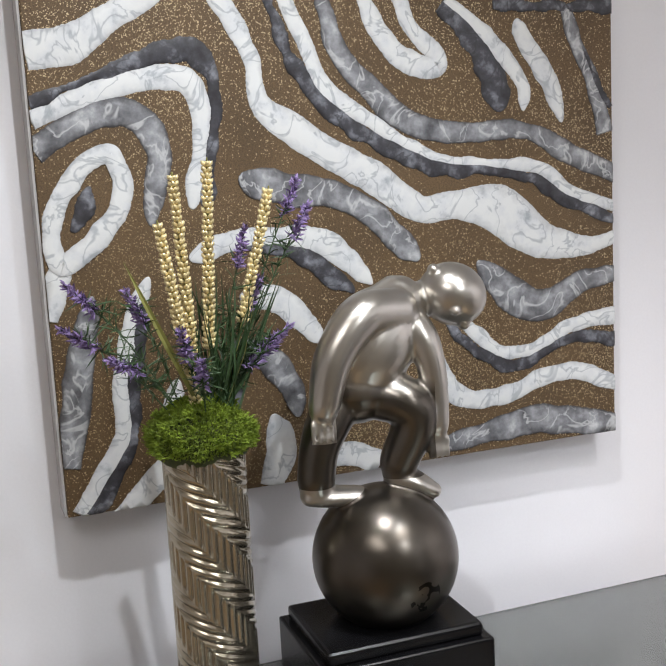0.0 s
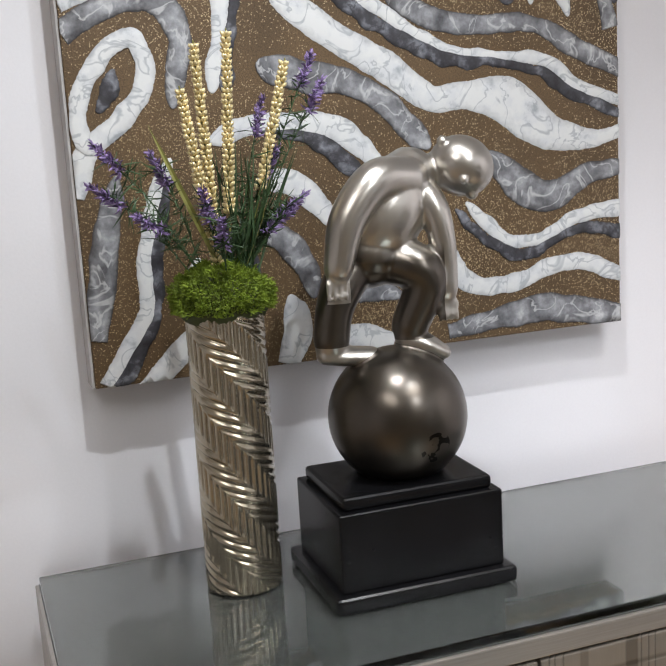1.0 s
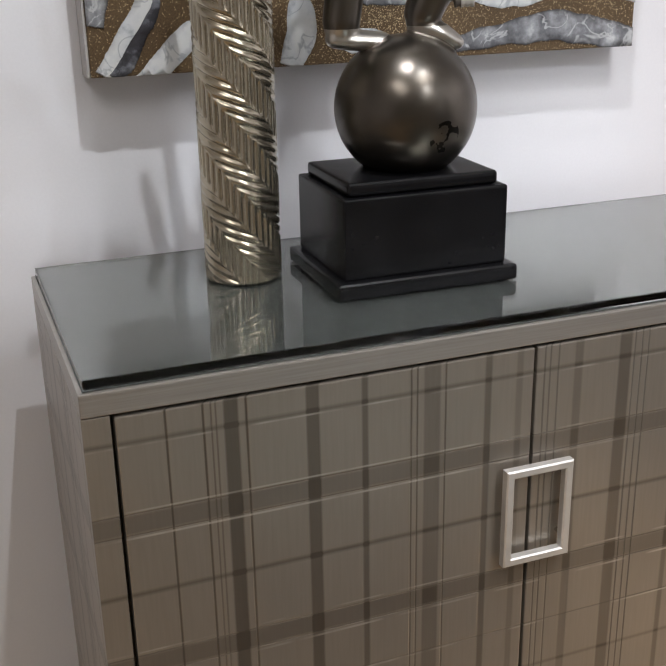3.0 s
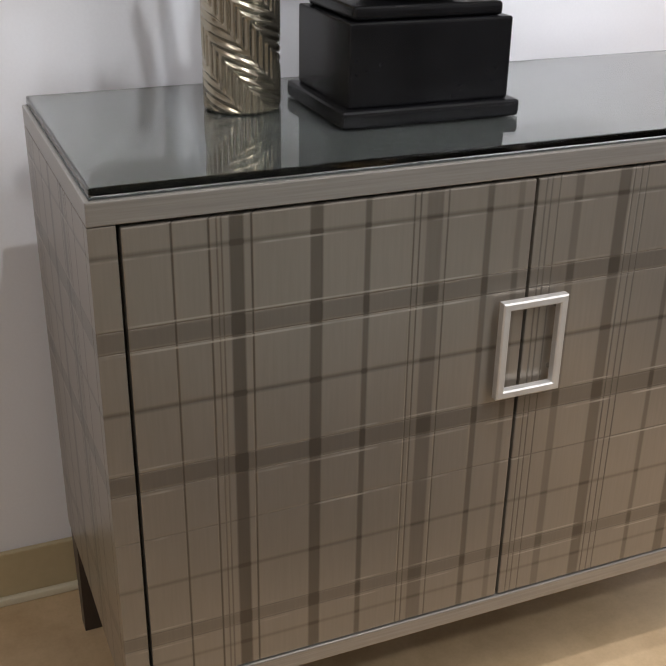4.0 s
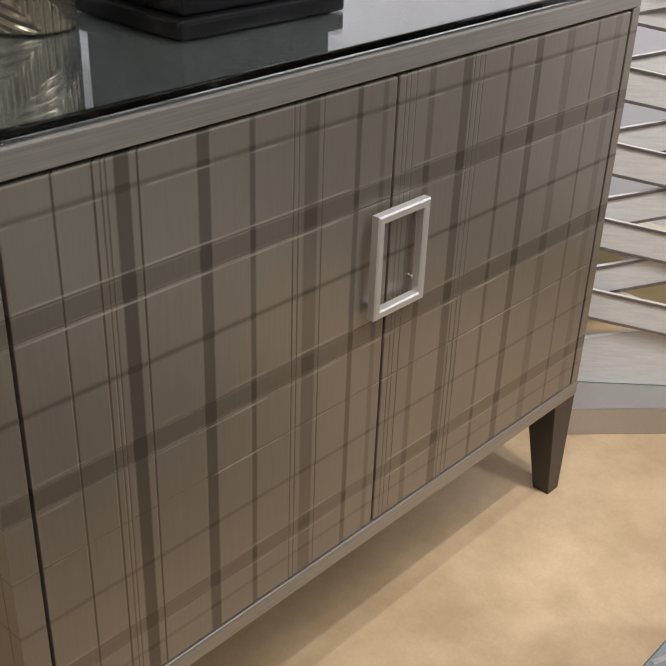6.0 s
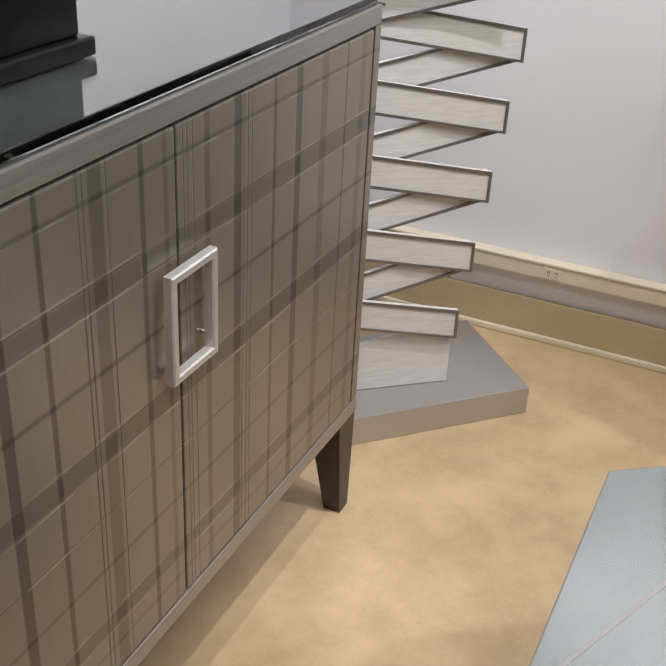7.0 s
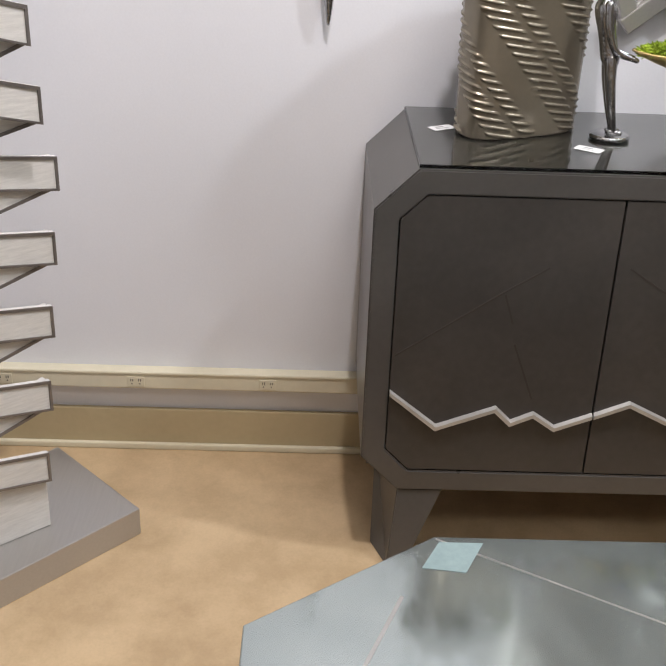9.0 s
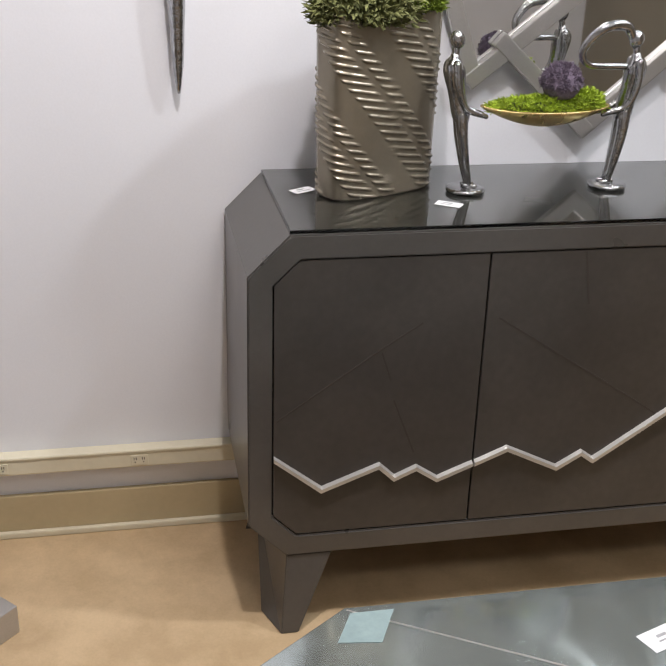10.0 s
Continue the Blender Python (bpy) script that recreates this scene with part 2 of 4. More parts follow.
def statue_material():
    """Satin silver cast: bright above, with a darker pewter patina on the trousers and the ball."""
    m, n, l, b = shader("satin_silver_cast")
    v = coords(n, l)
    f1, f2 = noise_tex(n, l, v, 9, 4), noise_tex(n, l, v, 220, 2)
    tc = n.new("ShaderNodeTexCoord")
    sep = n.new("ShaderNodeSeparateXYZ")
    l.new(tc.outputs["Object"], sep.inputs[0])
    high = calc(n, l, "MULTIPLY_ADD", f1, 0.012, sep.outputs["Z"])
    mr = n.new("ShaderNodeMapRange")
    mr.inputs[1].default_value, mr.inputs[2].default_value = 1.372, 1.392
    l.new(high, mr.inputs[0])
    dark = ramp(n, l, f1, [(0.3, (0.095, 0.083, 0.07)), (0.7, (0.14, 0.125, 0.108))])
    pale = ramp(n, l, f1, [(0.3, (0.44, 0.415, 0.375)), (0.7, (0.54, 0.515, 0.475))])
    x, y, z = sep.outputs["X"], sep.outputs["Y"], sep.outputs["Z"]
    sleeve = calc(n, l, "MULTIPLY", calc(n, l, "GREATER_THAN", z, 1.27), calc(n, l, "GREATER_THAN", x, 0.5555))
    cuff = calc(n, l, "MULTIPLY", calc(n, l, "MULTIPLY", calc(n, l, "GREATER_THAN", z, 1.318), calc(n, l, "LESS_THAN", x, 0.425)), calc(n, l, "LESS_THAN", y, 0.235))
    ball = n.new("ShaderNodeVectorMath")
    ball.operation = "DISTANCE"
    ball.inputs[1].default_value = (0.487, 0.238, 1.1565)
    l.new(tc.outputs["Object"], ball.inputs[0])
    shoe = calc(n, l, "MULTIPLY", calc(n, l, "GREATER_THAN", ball.outputs["Value"], 0.0985), calc(n, l, "LESS_THAN", z, 1.260))
    light = calc(n, l, "MAXIMUM", mr.outputs[0], calc(n, l, "MAXIMUM", sleeve, calc(n, l, "MAXIMUM", cuff, shoe)))
    far = n.new("ShaderNodeVectorMath")
    far.operation = "DISTANCE"
    far.inputs[1].default_value = (0.502, 0.149, 1.129)
    l.new(tc.outputs["Object"], far.inputs[0])
    mark = calc(n, l, "MULTIPLY", calc(n, l, "LESS_THAN", far.outputs["Value"], 0.022), calc(n, l, "GREATER_THAN", noise_tex(n, l, v, 62, 2), 0.5))
    l.new(mixed(n, l, mark, mixed(n, l, light, dark, pale), (0.02, 0.018, 0.016)), b.inputs["Base Color"])
    b.inputs["Metallic"].default_value = 0.95
    l.new(calc(n, l, "MULTIPLY_ADD", f1, 0.06, 0.255), b.inputs["Roughness"])
    return m


STATUE = statue_material()


def glitter_material():
    m, n, l, b = shader("bronze_glitter_paint")
    v = coords(n, l)
    big, fine = noise_tex(n, l, v, 6, 5), noise_tex(n, l, v, 420, 2, 0.7)
    vor = n.new("ShaderNodeTexVoronoi")
    vor.inputs["Scale"].default_value = 760
    l.new(v, vor.inputs["Vector"])
    c1 = ramp(n, l, big, [(0.3, (0.088, 0.054, 0.022)), (0.7, (0.155, 0.097, 0.043))])
    c2 = ramp(n, l, fine, [(0.38, (0.55, 0.5, 0.45)), (0.55, (1, 1, 1)), (0.72, (1.0, 1.0, 1.0))])
    col = mixed(n, l, 1.0, c1, c2, "MULTIPLY")
    sep = n.new("ShaderNodeSeparateColor")
    l.new(vor.outputs["Color"], sep.inputs[0])
    patch = noise_tex(n, l, v, 3.5, 2)
    spark = calc(n, l, "GREATER_THAN", sep.outputs[0], calc(n, l, "MULTIPLY_ADD", patch, -0.42, 1.14))
    l.new(mixed(n, l, spark, col, (0.60, 0.48, 0.30)), b.inputs["Base Color"])
    l.new(calc(n, l, "MULTIPLY", spark, 0.85), b.inputs["Metallic"])
    l.new(calc(n, l, "MULTIPLY_ADD", spark, -0.25, 0.6), b.inputs["Roughness"])
    bumped(n, l, b, fine, 0.5, 0.0012)
    return m


GLITTER = glitter_material()


def paint_material(name, stops, vein, rim, amount, rough=0.45):
    """Poured paint: marbled tones with fine darker veins."""
    m, n, l, b = shader(name)
    v = coords(n, l)
    f1 = noise_tex(n, l, v, 26, 6, 0.6)
    warp = n.new("ShaderNodeTexNoise")
    warp.inputs["Scale"].default_value, warp.inputs["Detail"].default_value, warp.inputs["Distortion"].default_value = 17, 3, 1.2
    l.new(v, warp.inputs["Vector"])
    line = calc(n, l, "ABSOLUTE", calc(n, l, "SUBTRACT", warp.outputs["Fac"], 0.5))
    mr = n.new("ShaderNodeMapRange")
    mr.inputs[1].default_value, mr.inputs[2].default_value, mr.inputs[3].default_value, mr.inputs[4].default_value = 0.005, 0.028, 0.72, 0
    l.new(line, mr.inputs[0])
    uvs = n.new("ShaderNodeSeparateXYZ")
    tex = n.new("ShaderNodeTexCoord")
    l.new(tex.outputs["UV"], uvs.inputs[0])
    ragged = calc(n, l, "MULTIPLY_ADD", calc(n, l, "SUBTRACT", noise_tex(n, l, v, 60, 3), 0.5), 0.5, calc(n, l, "ABSOLUTE", calc(n, l, "SUBTRACT", uvs.outputs["Y"], 0.5)))
    soft = n.new("ShaderNodeMapRange")
    soft.inputs[1].default_value, soft.inputs[2].default_value, soft.inputs[3].default_value, soft.inputs[4].default_value = 0.20, 0.46, 0, amount
    l.new(ragged, soft.inputs[0])
    flow = mixed(n, l, mr.outputs[0], ramp(n, l, f1, stops), vein)
    l.new(mixed(n, l, soft.outputs[0], flow, rim), b.inputs["Base Color"])
    b.inputs["Roughness"].default_value = rough
    bumped(n, l, b, f1, 0.15, 0.002)
    return m


PAINTS = {
    "W": paint_material("white_paint", [(0.30, (0.36, 0.39, 0.42)), (0.42, (0.62, 0.64, 0.66)), (0.55, (0.69, 0.705, 0.705))], (0.33, 0.36, 0.39), (0.26, 0.27, 0.29), 0.45),
    "G": paint_material("grey_paint", [(0.3, (0.055, 0.055, 0.062)), (0.48, (0.19, 0.195, 0.21)), (0.6, (0.33, 0.34, 0.36)), (0.72, (0.58, 0.59, 0.60))], (0.55, 0.56, 0.57), (0.03, 0.028, 0.03), 0.9),
    "D": paint_material("charcoal_paint", [(0.35, (0.018, 0.016, 0.02)), (0.5, (0.05, 0.05, 0.06)), (0.62, (0.20, 0.21, 0.24)), (0.72, (0.42, 0.43, 0.45))], (0.03, 0.03, 0.035), (0.015, 0.014, 0.016), 0.8),
}

# ---- mesh helpers ----


def mesh_from(bm, name, smooth=False):
    me = bpy.data.meshes.new(name)
    bm.normal_update()
    bm.to_mesh(me)
    bm.free()
    if smooth:
        for p in me.polygons:
            p.use_smooth = True
    return me


def part(name, bm, material, parent=None, label="", smooth=False):
    me = bm if isinstance(bm, bpy.types.Mesh) else mesh_from(bm, name, smooth)
    if not me.materials:
        me.materials.append(material)
    ob = new(name, me)
    if parent is not None:
        ob.parent = parent
    if label:
        ob["label"] = label
    return ob


def thing(name, label, category, at=(0, 0, 0), rz=0, group="", kind=""):
    ob = new(name)
    ob.empty_display_size = 0.05
    ob.matrix_world = pose(*at, 0, 0, rz)
    return tagged(ob, label, category, group, kind)


def box(lo, hi, bevel=0.0, seg=2, bm=None):
    own = bmesh.new() if bm is None else bm
    c = [(a + b) / 2 for a, b in zip(lo, hi)]
    s = [b - a for a, b in zip(lo, hi)]
    r = bmesh.ops.create_cube(own, size=1, matrix=Matrix.Translation(c) @ Matrix.Diagonal((*s, 1)))
    if bevel:
        edges = {e for v in r["verts"] for e in v.link_edges}
        bmesh.ops.bevel(own, geom=list(edges), offset=bevel, segments=seg, affect="EDGES", profile=0.6)
    return own


def prism(outline, direction, bevel=0.0):
    """A closed outline of 3D points, pushed along a direction."""
    bm = bmesh.new()
    f = bm.faces.new([bm.verts.new(p) for p in outline])
    r = bmesh.ops.extrude_face_region(bm, geom=[f])
    bmesh.ops.translate(bm, vec=direction, verts=[g for g in r["geom"] if isinstance(g, bmesh.types.BMVert)])
    bmesh.ops.recalc_face_normals(bm, faces=bm.faces[:])
    if bevel:
        bmesh.ops.bevel(bm, geom=bm.edges[:], offset=bevel, segments=2, affect="EDGES", profile=0.6)
    return bm


def spline(points, steps):
    """Catmull-Rom through points of any size."""
    pts = [np.array(p, float) for p in points]
    pts = [2 * pts[0] - pts[1], *pts, 2 * pts[-1] - pts[-2]]
    out = []
    for a, b, c, d in zip(pts, pts[1:], pts[2:], pts[3:]):
        for k in range(steps):
            t = k / steps
            out.append(0.5 * (2 * b + (c - a) * t + (2 * a - 5 * b + 4 * c - d) * t**2 + (3 * b - a - 3 * c + d) * t**3))
    return [*out, pts[-2]]


def tube(points, bm, sides=12, steps=8, squash=1.0):
    """A round limb along points (x, y, z, radius), with domed ends."""
    path = spline(points, steps)
    rings = []
    up = Vector((0.13, 0.97, 0.21))
    n = len(path)
    for i, p in enumerate(path):
        here = Vector(p[:3])
        d = Vector(path[min(i + 1, n - 1)][:3]) - Vector(path[max(i - 1, 0)][:3])
        d = d.normalized() if d.length > 1e-9 else Vector((0, 0, 1))
        a = d.cross(up).normalized()
        b = d.cross(a)
        rings.append((here, a, b, d, p[3]))
    full = []
    h, a, b, d, r = rings[0]
    full += [(h - d * r * math.cos(k), a, b, r * max(0.02, math.sin(k))) for k in (0.01, 0.5, 1.0)]
    full += [(h, a, b, r) for h, a, b, d, r in rings]
    h, a, b, d, r = rings[-1]
    full += [(h + d * r * math.cos(k), a, b, r * max(0.02, math.sin(k))) for k in (1.0, 0.5, 0.01)]
    loops = []
    for h, a, b, r in full:
        loops.append([bm.verts.new(h + a * (r * math.cos(q)) + b * (r * squash * math.sin(q))) for q in (2 * math.pi * j / sides for j in range(sides))])
    for one, two in zip(loops, loops[1:]):
        for j in range(sides):
            bm.faces.new((one[j], one[(j + 1) % sides], two[(j + 1) % sides], two[j]))
    bm.faces.new(loops[0][::-1])
    bm.faces.new(loops[-1])
    return bm


def lathe(profile, sides=48, bm=None, center=(0, 0, 0)):
    own = bmesh.new() if bm is None else bm
    loops = [[own.verts.new((center[0] + r * math.cos(a), center[1] + r * math.sin(a), center[2] + z)) for a in (2 * math.pi * j / sides for j in range(sides))] for r, z in profile]
    for one, two in zip(loops, loops[1:]):
        for j in range(sides):
            own.faces.new((one[j], one[(j + 1) % sides], two[(j + 1) % sides], two[j]))
    own.faces.new(loops[0][::-1])
    own.faces.new(loops[-1])
    return own


def blade(bm, root, tip, width, bend, rng):
    """A thin tapered leaf of three quads, with thickness left to its fold."""
    root, tip = Vector(root), Vector(tip)
    d = tip - root
    side = d.cross(Vector((rng.uniform(-1, 1), rng.uniform(-1, 1), rng.uniform(-0.3, 1)))).normalized() * width / 2
    lift = side.cross(d).normalized() * bend * d.length
    rows = []
    for t, w in ((0, 0.6), (0.4, 1.0), (0.75, 0.7), (1.0, 0.08)):
        p = root + d * t + lift * math.sin(t * math.pi)
        fold = side.cross(d).normalized() * width * 0.22 * w
        rows.append([bm.verts.new(p - side * w), bm.verts.new(p + fold), bm.verts.new(p + side * w)])
    for one, two in zip(rows, rows[1:]):
        for j in (0, 1):
            bm.faces.new((one[j], one[j + 1], two[j + 1], two[j]))


# ---- the room ----
WX, WY = 1.94, 0.568
X0, Y0, ZC = -2.6, -3.4, 2.85


def slab(name, lo, hi, material, label, category="wall"):
    return tagged(part(name, box(lo, hi), material), label, category, kind="structure")


slab("floor", (X0 - 0.2, Y0 - 0.2, -0.1), (WX + 0.2, WY + 0.2, 0), FLOOR, "polished mottled tan floor with a warm sheen", "floor")
slab("ceiling", (X0 - 0.2, Y0 - 0.2, ZC), (WX + 0.2, WY + 0.2, ZC + 0.1), CEIL, "plain white painted ceiling", "ceiling")
slab("wall_north", (X0 - 0.2, WY, 0), (WX + 0.2, WY + 0.2, ZC), WALL, "smooth white painted wall behind the plaid sideboard")
slab("wall_east", (WX, Y0, 0), (WX + 0.2, WY, ZC), WALL, "smooth white painted wall behind the charcoal sideboard")
slab("wall_south", (X0 - 0.2, Y0 - 0.2, 0), (WX + 0.2, Y0, ZC), grained("beige_wall_paint", (0.30, 0.27, 0.22), 0.75, var=0.05, big=2, fine=200), "plain beige painted wall")
slab("wall_west", (X0 - 0.2, Y0, 0), (X0, WY, ZC), WALL, "plain white painted wall")


def baseboard(name, along, start, end, face):
    """A beige skirting with a lighter rounded shoe moulding, along x or y."""
    h, t = 0.105, 0.012
    if along == "x":
        board, shoe = box((start, face - t, 0), (end, face, h), 0.003), box((start, face - t - 0.012, 0.0), (end, face - t, 0.016), 0.004)
    else:
        board, shoe = box((face - t, start, 0), (face, end, h), 0.003), box((face - t - 0.012, start, 0.0), (face - t, end, 0.016), 0.004)
    ob = tagged(part(name, board, BASEB), "beige painted skirting board at the floor", "baseboard", kind="structure")
    part("shoe_moulding", shoe, CREAM, ob, "pale cream shoe moulding")


baseboard("baseboard", "x", X0, WX - 0.025, WY)
baseboard("baseboard", "y", Y0, WY, WX)


def raceway():
    ob = thing("cable_raceway", "cream metal power raceway fixed along the white wall", "raceway", (WX, 0, 0), kind="structure")
    part("channel", box((-0.036, -3.3, 0.172), (0, WY - 0.002, 0.215), 0.005, 3), CREAM, ob)
    part("cover_lip", box((-0.039, -3.3, 0.2095), (-0.030, WY - 0.002, 0.217), 0.003), CREAM, ob)
    for k in range(9):
        y = 0.143 - 0.301 * k
        plate = part("outlet", box((-0.039, y - 0.019, 0.180), (-0.036, y + 0.019, 0.204), 0.001), CREAM, ob)
        slots = bmesh.new()
        for dy in (-0.009, 0.009):
            box((-0.0398, y + dy - 0.0028, 0.193), (-0.0385, y + dy - 0.001, 0.199), bm=slots)
            box((-0.0398, y + dy + 0.002, 0.193), (-0.0385, y + dy + 0.0035, 0.199), bm=slots)
            box((-0.0398, y + dy - 0.001, 0.186), (-0.0385, y + dy + 0.002, 0.1885), bm=slots)
        part("slots", slots, DARKSLOT, plate)


raceway()

# ---- the plaid sideboard ----
W, D, H = 1.12, 0.464, 0.92
ZT, ZB, ZR = 0.888, 0.240, 0.211
SPLIT = 0.5585


def plaid_sideboard():
    ob = thing("sideboard", "taupe metallic sideboard with engraved plaid doors on tapered legs", "sideboard")
    part("top_panel", box((0, 0, ZT + 0.004), (W, D, H), 0.002), TAUPE, ob)
    part("top_inlay", box((0.005, 0.005, H + 0.0004), (W - 0.005, D - 0.003, H + 0.0014)), SMOKE, ob, "smoky grey lacquered top under the glass")
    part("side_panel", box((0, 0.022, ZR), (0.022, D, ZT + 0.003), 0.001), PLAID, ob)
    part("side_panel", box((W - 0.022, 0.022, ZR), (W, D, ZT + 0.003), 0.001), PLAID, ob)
    part("back_panel", box((0.023, D - 0.012, ZR), (W - 0.023, D - 0.001, ZT + 0.003)), DARKWOOD, ob)
    part("inner_panel", box((0.023, 0.024, ZB), (W - 0.023, 0.034, ZT + 0.003)), DARKWOOD, ob)
    part("bottom_panel", box((0.023, 0.035, ZR + 0.004), (W - 0.023, D - 0.013, ZR + 0.024)), DARKWOOD, ob)
    part("bottom_rail", box((0, -0.002, ZR), (W, 0.021, ZB - 0.003), 0.002), TAUPE, ob)
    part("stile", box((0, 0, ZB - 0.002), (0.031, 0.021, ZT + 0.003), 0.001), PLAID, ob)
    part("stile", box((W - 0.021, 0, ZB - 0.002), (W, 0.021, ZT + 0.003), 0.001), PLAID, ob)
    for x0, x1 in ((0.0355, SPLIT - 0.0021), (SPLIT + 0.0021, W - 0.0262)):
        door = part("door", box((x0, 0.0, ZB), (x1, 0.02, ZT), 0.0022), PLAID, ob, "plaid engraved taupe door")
    # one square ring, fixed to the second door and reaching over the gap
    hx0, hx1, z0, z1, y0, y1, t = 0.5128, 0.6110, 0.592, 0.732, -0.021, -0.009, 0.0115
    pull = bmesh.new()
    rings = []
    for y, inset in ((y1, 0.0), (y0 + 0.002, 0.0), (y0, 0.002), (y0, t - 0.002), (y0 + 0.002, t), (y1, t)):
        rings.append([pull.verts.new((x, y, z)) for x, z in ((hx0 + inset, z0 + inset), (hx1 - inset, z0 + inset), (hx1 - inset, z1 - inset), (hx0 + inset, z1 - inset))])
    for one, two in zip(rings, [*rings[1:], rings[0]]):
        for q in range(4):
            pull.faces.new((one[q], one[(q + 1) % 4], two[(q + 1) % 4], two[q]))
    bmesh.ops.recalc_face_normals(pull, faces=pull.faces[:])
    handle = part("handle", pull, SILVER, door, "square satin silver ring pull")
    for z in (0.620, 0.712):
        post = lathe([(0.0034, 0), (0.0034, 0.010)], 12)
        bmesh.ops.transform(post, matrix=Matrix.Translation((hx1 - 0.007, 0.0, z)) @ Matrix.Rotation(radians(90), 4, "X"), verts=post.verts[:])
        part("mounting_post", post, CHROME, handle)
    for x, y in ((0.0, 0.0), (W, 0.0), (0.0, D), (W, D)):
        sx, sy = (1 if x == 0 else -1), (1 if y == 0 else -1)
        bm = bmesh.new()
        top = [bm.verts.new((x + sx * a, y + sy * b, ZR)) for a, b in ((0.002, 0.004), (0.064, 0.004), (0.064, 0.062), (0.002, 0.062))]
        low = [bm.verts.new((x + sx * a, y + sy * b, 0)) for a, b in ((0.004, 0.006), (0.036, 0.006), (0.036, 0.036), (0.004, 0.036))]
        for j in range(4):
            bm.faces.new((top[j], top[(j + 1) % 4], low[(j + 1) % 4], low[j]))
        bm.faces.new(top), bm.faces.new(low)
        bmesh.ops.recalc_face_normals(bm, faces=bm.faces[:])
        leg = part("leg", bm, DARKWOOD, ob, "tapered dark leg")
        if y == 0:
            face = [(x + sx * 0.001, 0.0035, ZR), (x + sx * 0.065, 0.0035, ZR), (x + sx * 0.037, 0.0055, 0.0), (x + sx * 0.003, 0.0055, 0.0)]
            part("leg_facing", prism(face, (0, -0.003, 0), 0.0005), LEGWOOD, leg, "taupe facing")
        part("corner_block", box((x + sx * 0.07 - 0.008, y + sy * 0.03 - 0.008, ZR - 0.02), (x + sx * 0.07 + 0.008, y + sy * 0.03 + 0.008, ZR + 0.003), 0.001), DARKWOOD, ob)
    return ob


plaid_sideboard()
GZ = 0.933
pane = tagged(part("glass_top", box((0.006, 0.006, H + 0.0018), (W - 0.006, D - 0.004, GZ), 0.0025, 2), GLASS), "clear green-tinted glass top lying on the plaid sideboard", "glass top")
pane.visible_shadow = False


def fluted_vase():
    """Round champagne vase: zigzag relief of upright flutes crossed by spiralling bands of level ridges."""
    R, Z, cols, rows = 0.0525, 0.392, 396, 480
    step = 2 * math.pi / 34
    verts, faces = [], []
    for i in range(rows + 1):
        z = Z * i / rows
        for j in range(cols):
            a = 2 * math.pi * j / cols
            spiral = (z / 0.0868 + a * 4 / (2 * math.pi) + 0.95) % 1.0
            if spiral < 0.5:
                wave = abs(math.sin(math.pi * (z / 0.0118 + 9 * a / (2 * math.pi))))
            else:
                wave = abs(math.sin(a / step * math.pi))
            edge = min(1.0, min(spiral, abs(spiral - 0.5), 1 - spiral) * 14)
            r = R - 0.0030 * (1 - wave**0.8) * (0.35 + 0.65 * edge)
            if i < 3:
                r -= 0.003 * (3 - i) / 3
            verts.append((r * math.cos(a), r * math.sin(a), z))
    for i in range(rows):
        for j in range(cols):
            k = (j + 1) % cols
            faces.append((i * cols + j, i * cols + k, (i + 1) * cols + k, (i + 1) * cols + j))
    base = len(verts)
    for r, z in ((R - 0.008, Z), (R - 0.008, Z - 0.04)):
        verts += [(r * math.cos(2 * math.pi * j / cols), r * math.sin(2 * math.pi * j / cols), z) for j in range(cols)]
    for one, two in ((rows * cols, base), (base, base + cols)):
        for j in range(cols):
            k = (j + 1) % cols
            faces.append((one + j, one + k, two + k, two + j))
    faces.append(tuple(range(cols))[::-1])
    faces.append(tuple(range(base + cols, base + 2 * cols)))
    me = bpy.data.meshes.new("vase")
    me.from_pydata(verts, [], faces)
    me.update()
    for p in me.polygons:
        p.use_smooth = len(p.vertices) == 4
    ob = part("vase", me, VASEGOLD)
    ob.matrix_world = pose(0.272, 0.300, GZ + 0.0005, 0, 0, 25)
    return tagged(ob, "tall round champagne vase with zigzag ribbed relief", "vase")


fluted_vase()


def moss_dome(center, rx, ry, rz, count, length, rng, bm):
    for _ in range(count):
        a, h = rng.uniform(0, 2 * math.pi), rng.uniform(-0.25, 1.0)
        s = math.sqrt(max(0, 1 - max(0, h) ** 2)) * (1 if h > 0 else 1 + h * 0.25)
        n = Vector((s * math.cos(a), s * math.sin(a), h))
        lump = 1 + 0.17 * noise.noise(n * 2.7 + Vector(center) * 9) + 0.08 * noise.noise(n * 7 + Vector(center) * 5)
        p = Vector(center) + Vector((n.x * rx, n.y * ry, n.z * rz)) * lump * rng.uniform(0.9, 1.02)
        tip = p + (n + Vector((rng.uniform(-0.9, 0.9), rng.uniform(-0.9, 0.9), rng.uniform(-0.5, 0.7)))) * length * rng.uniform(0.5, 1.2)
        blade(bm, p, tip, length * 0.42, rng.uniform(-0.4, 0.4), rng)
    return bm


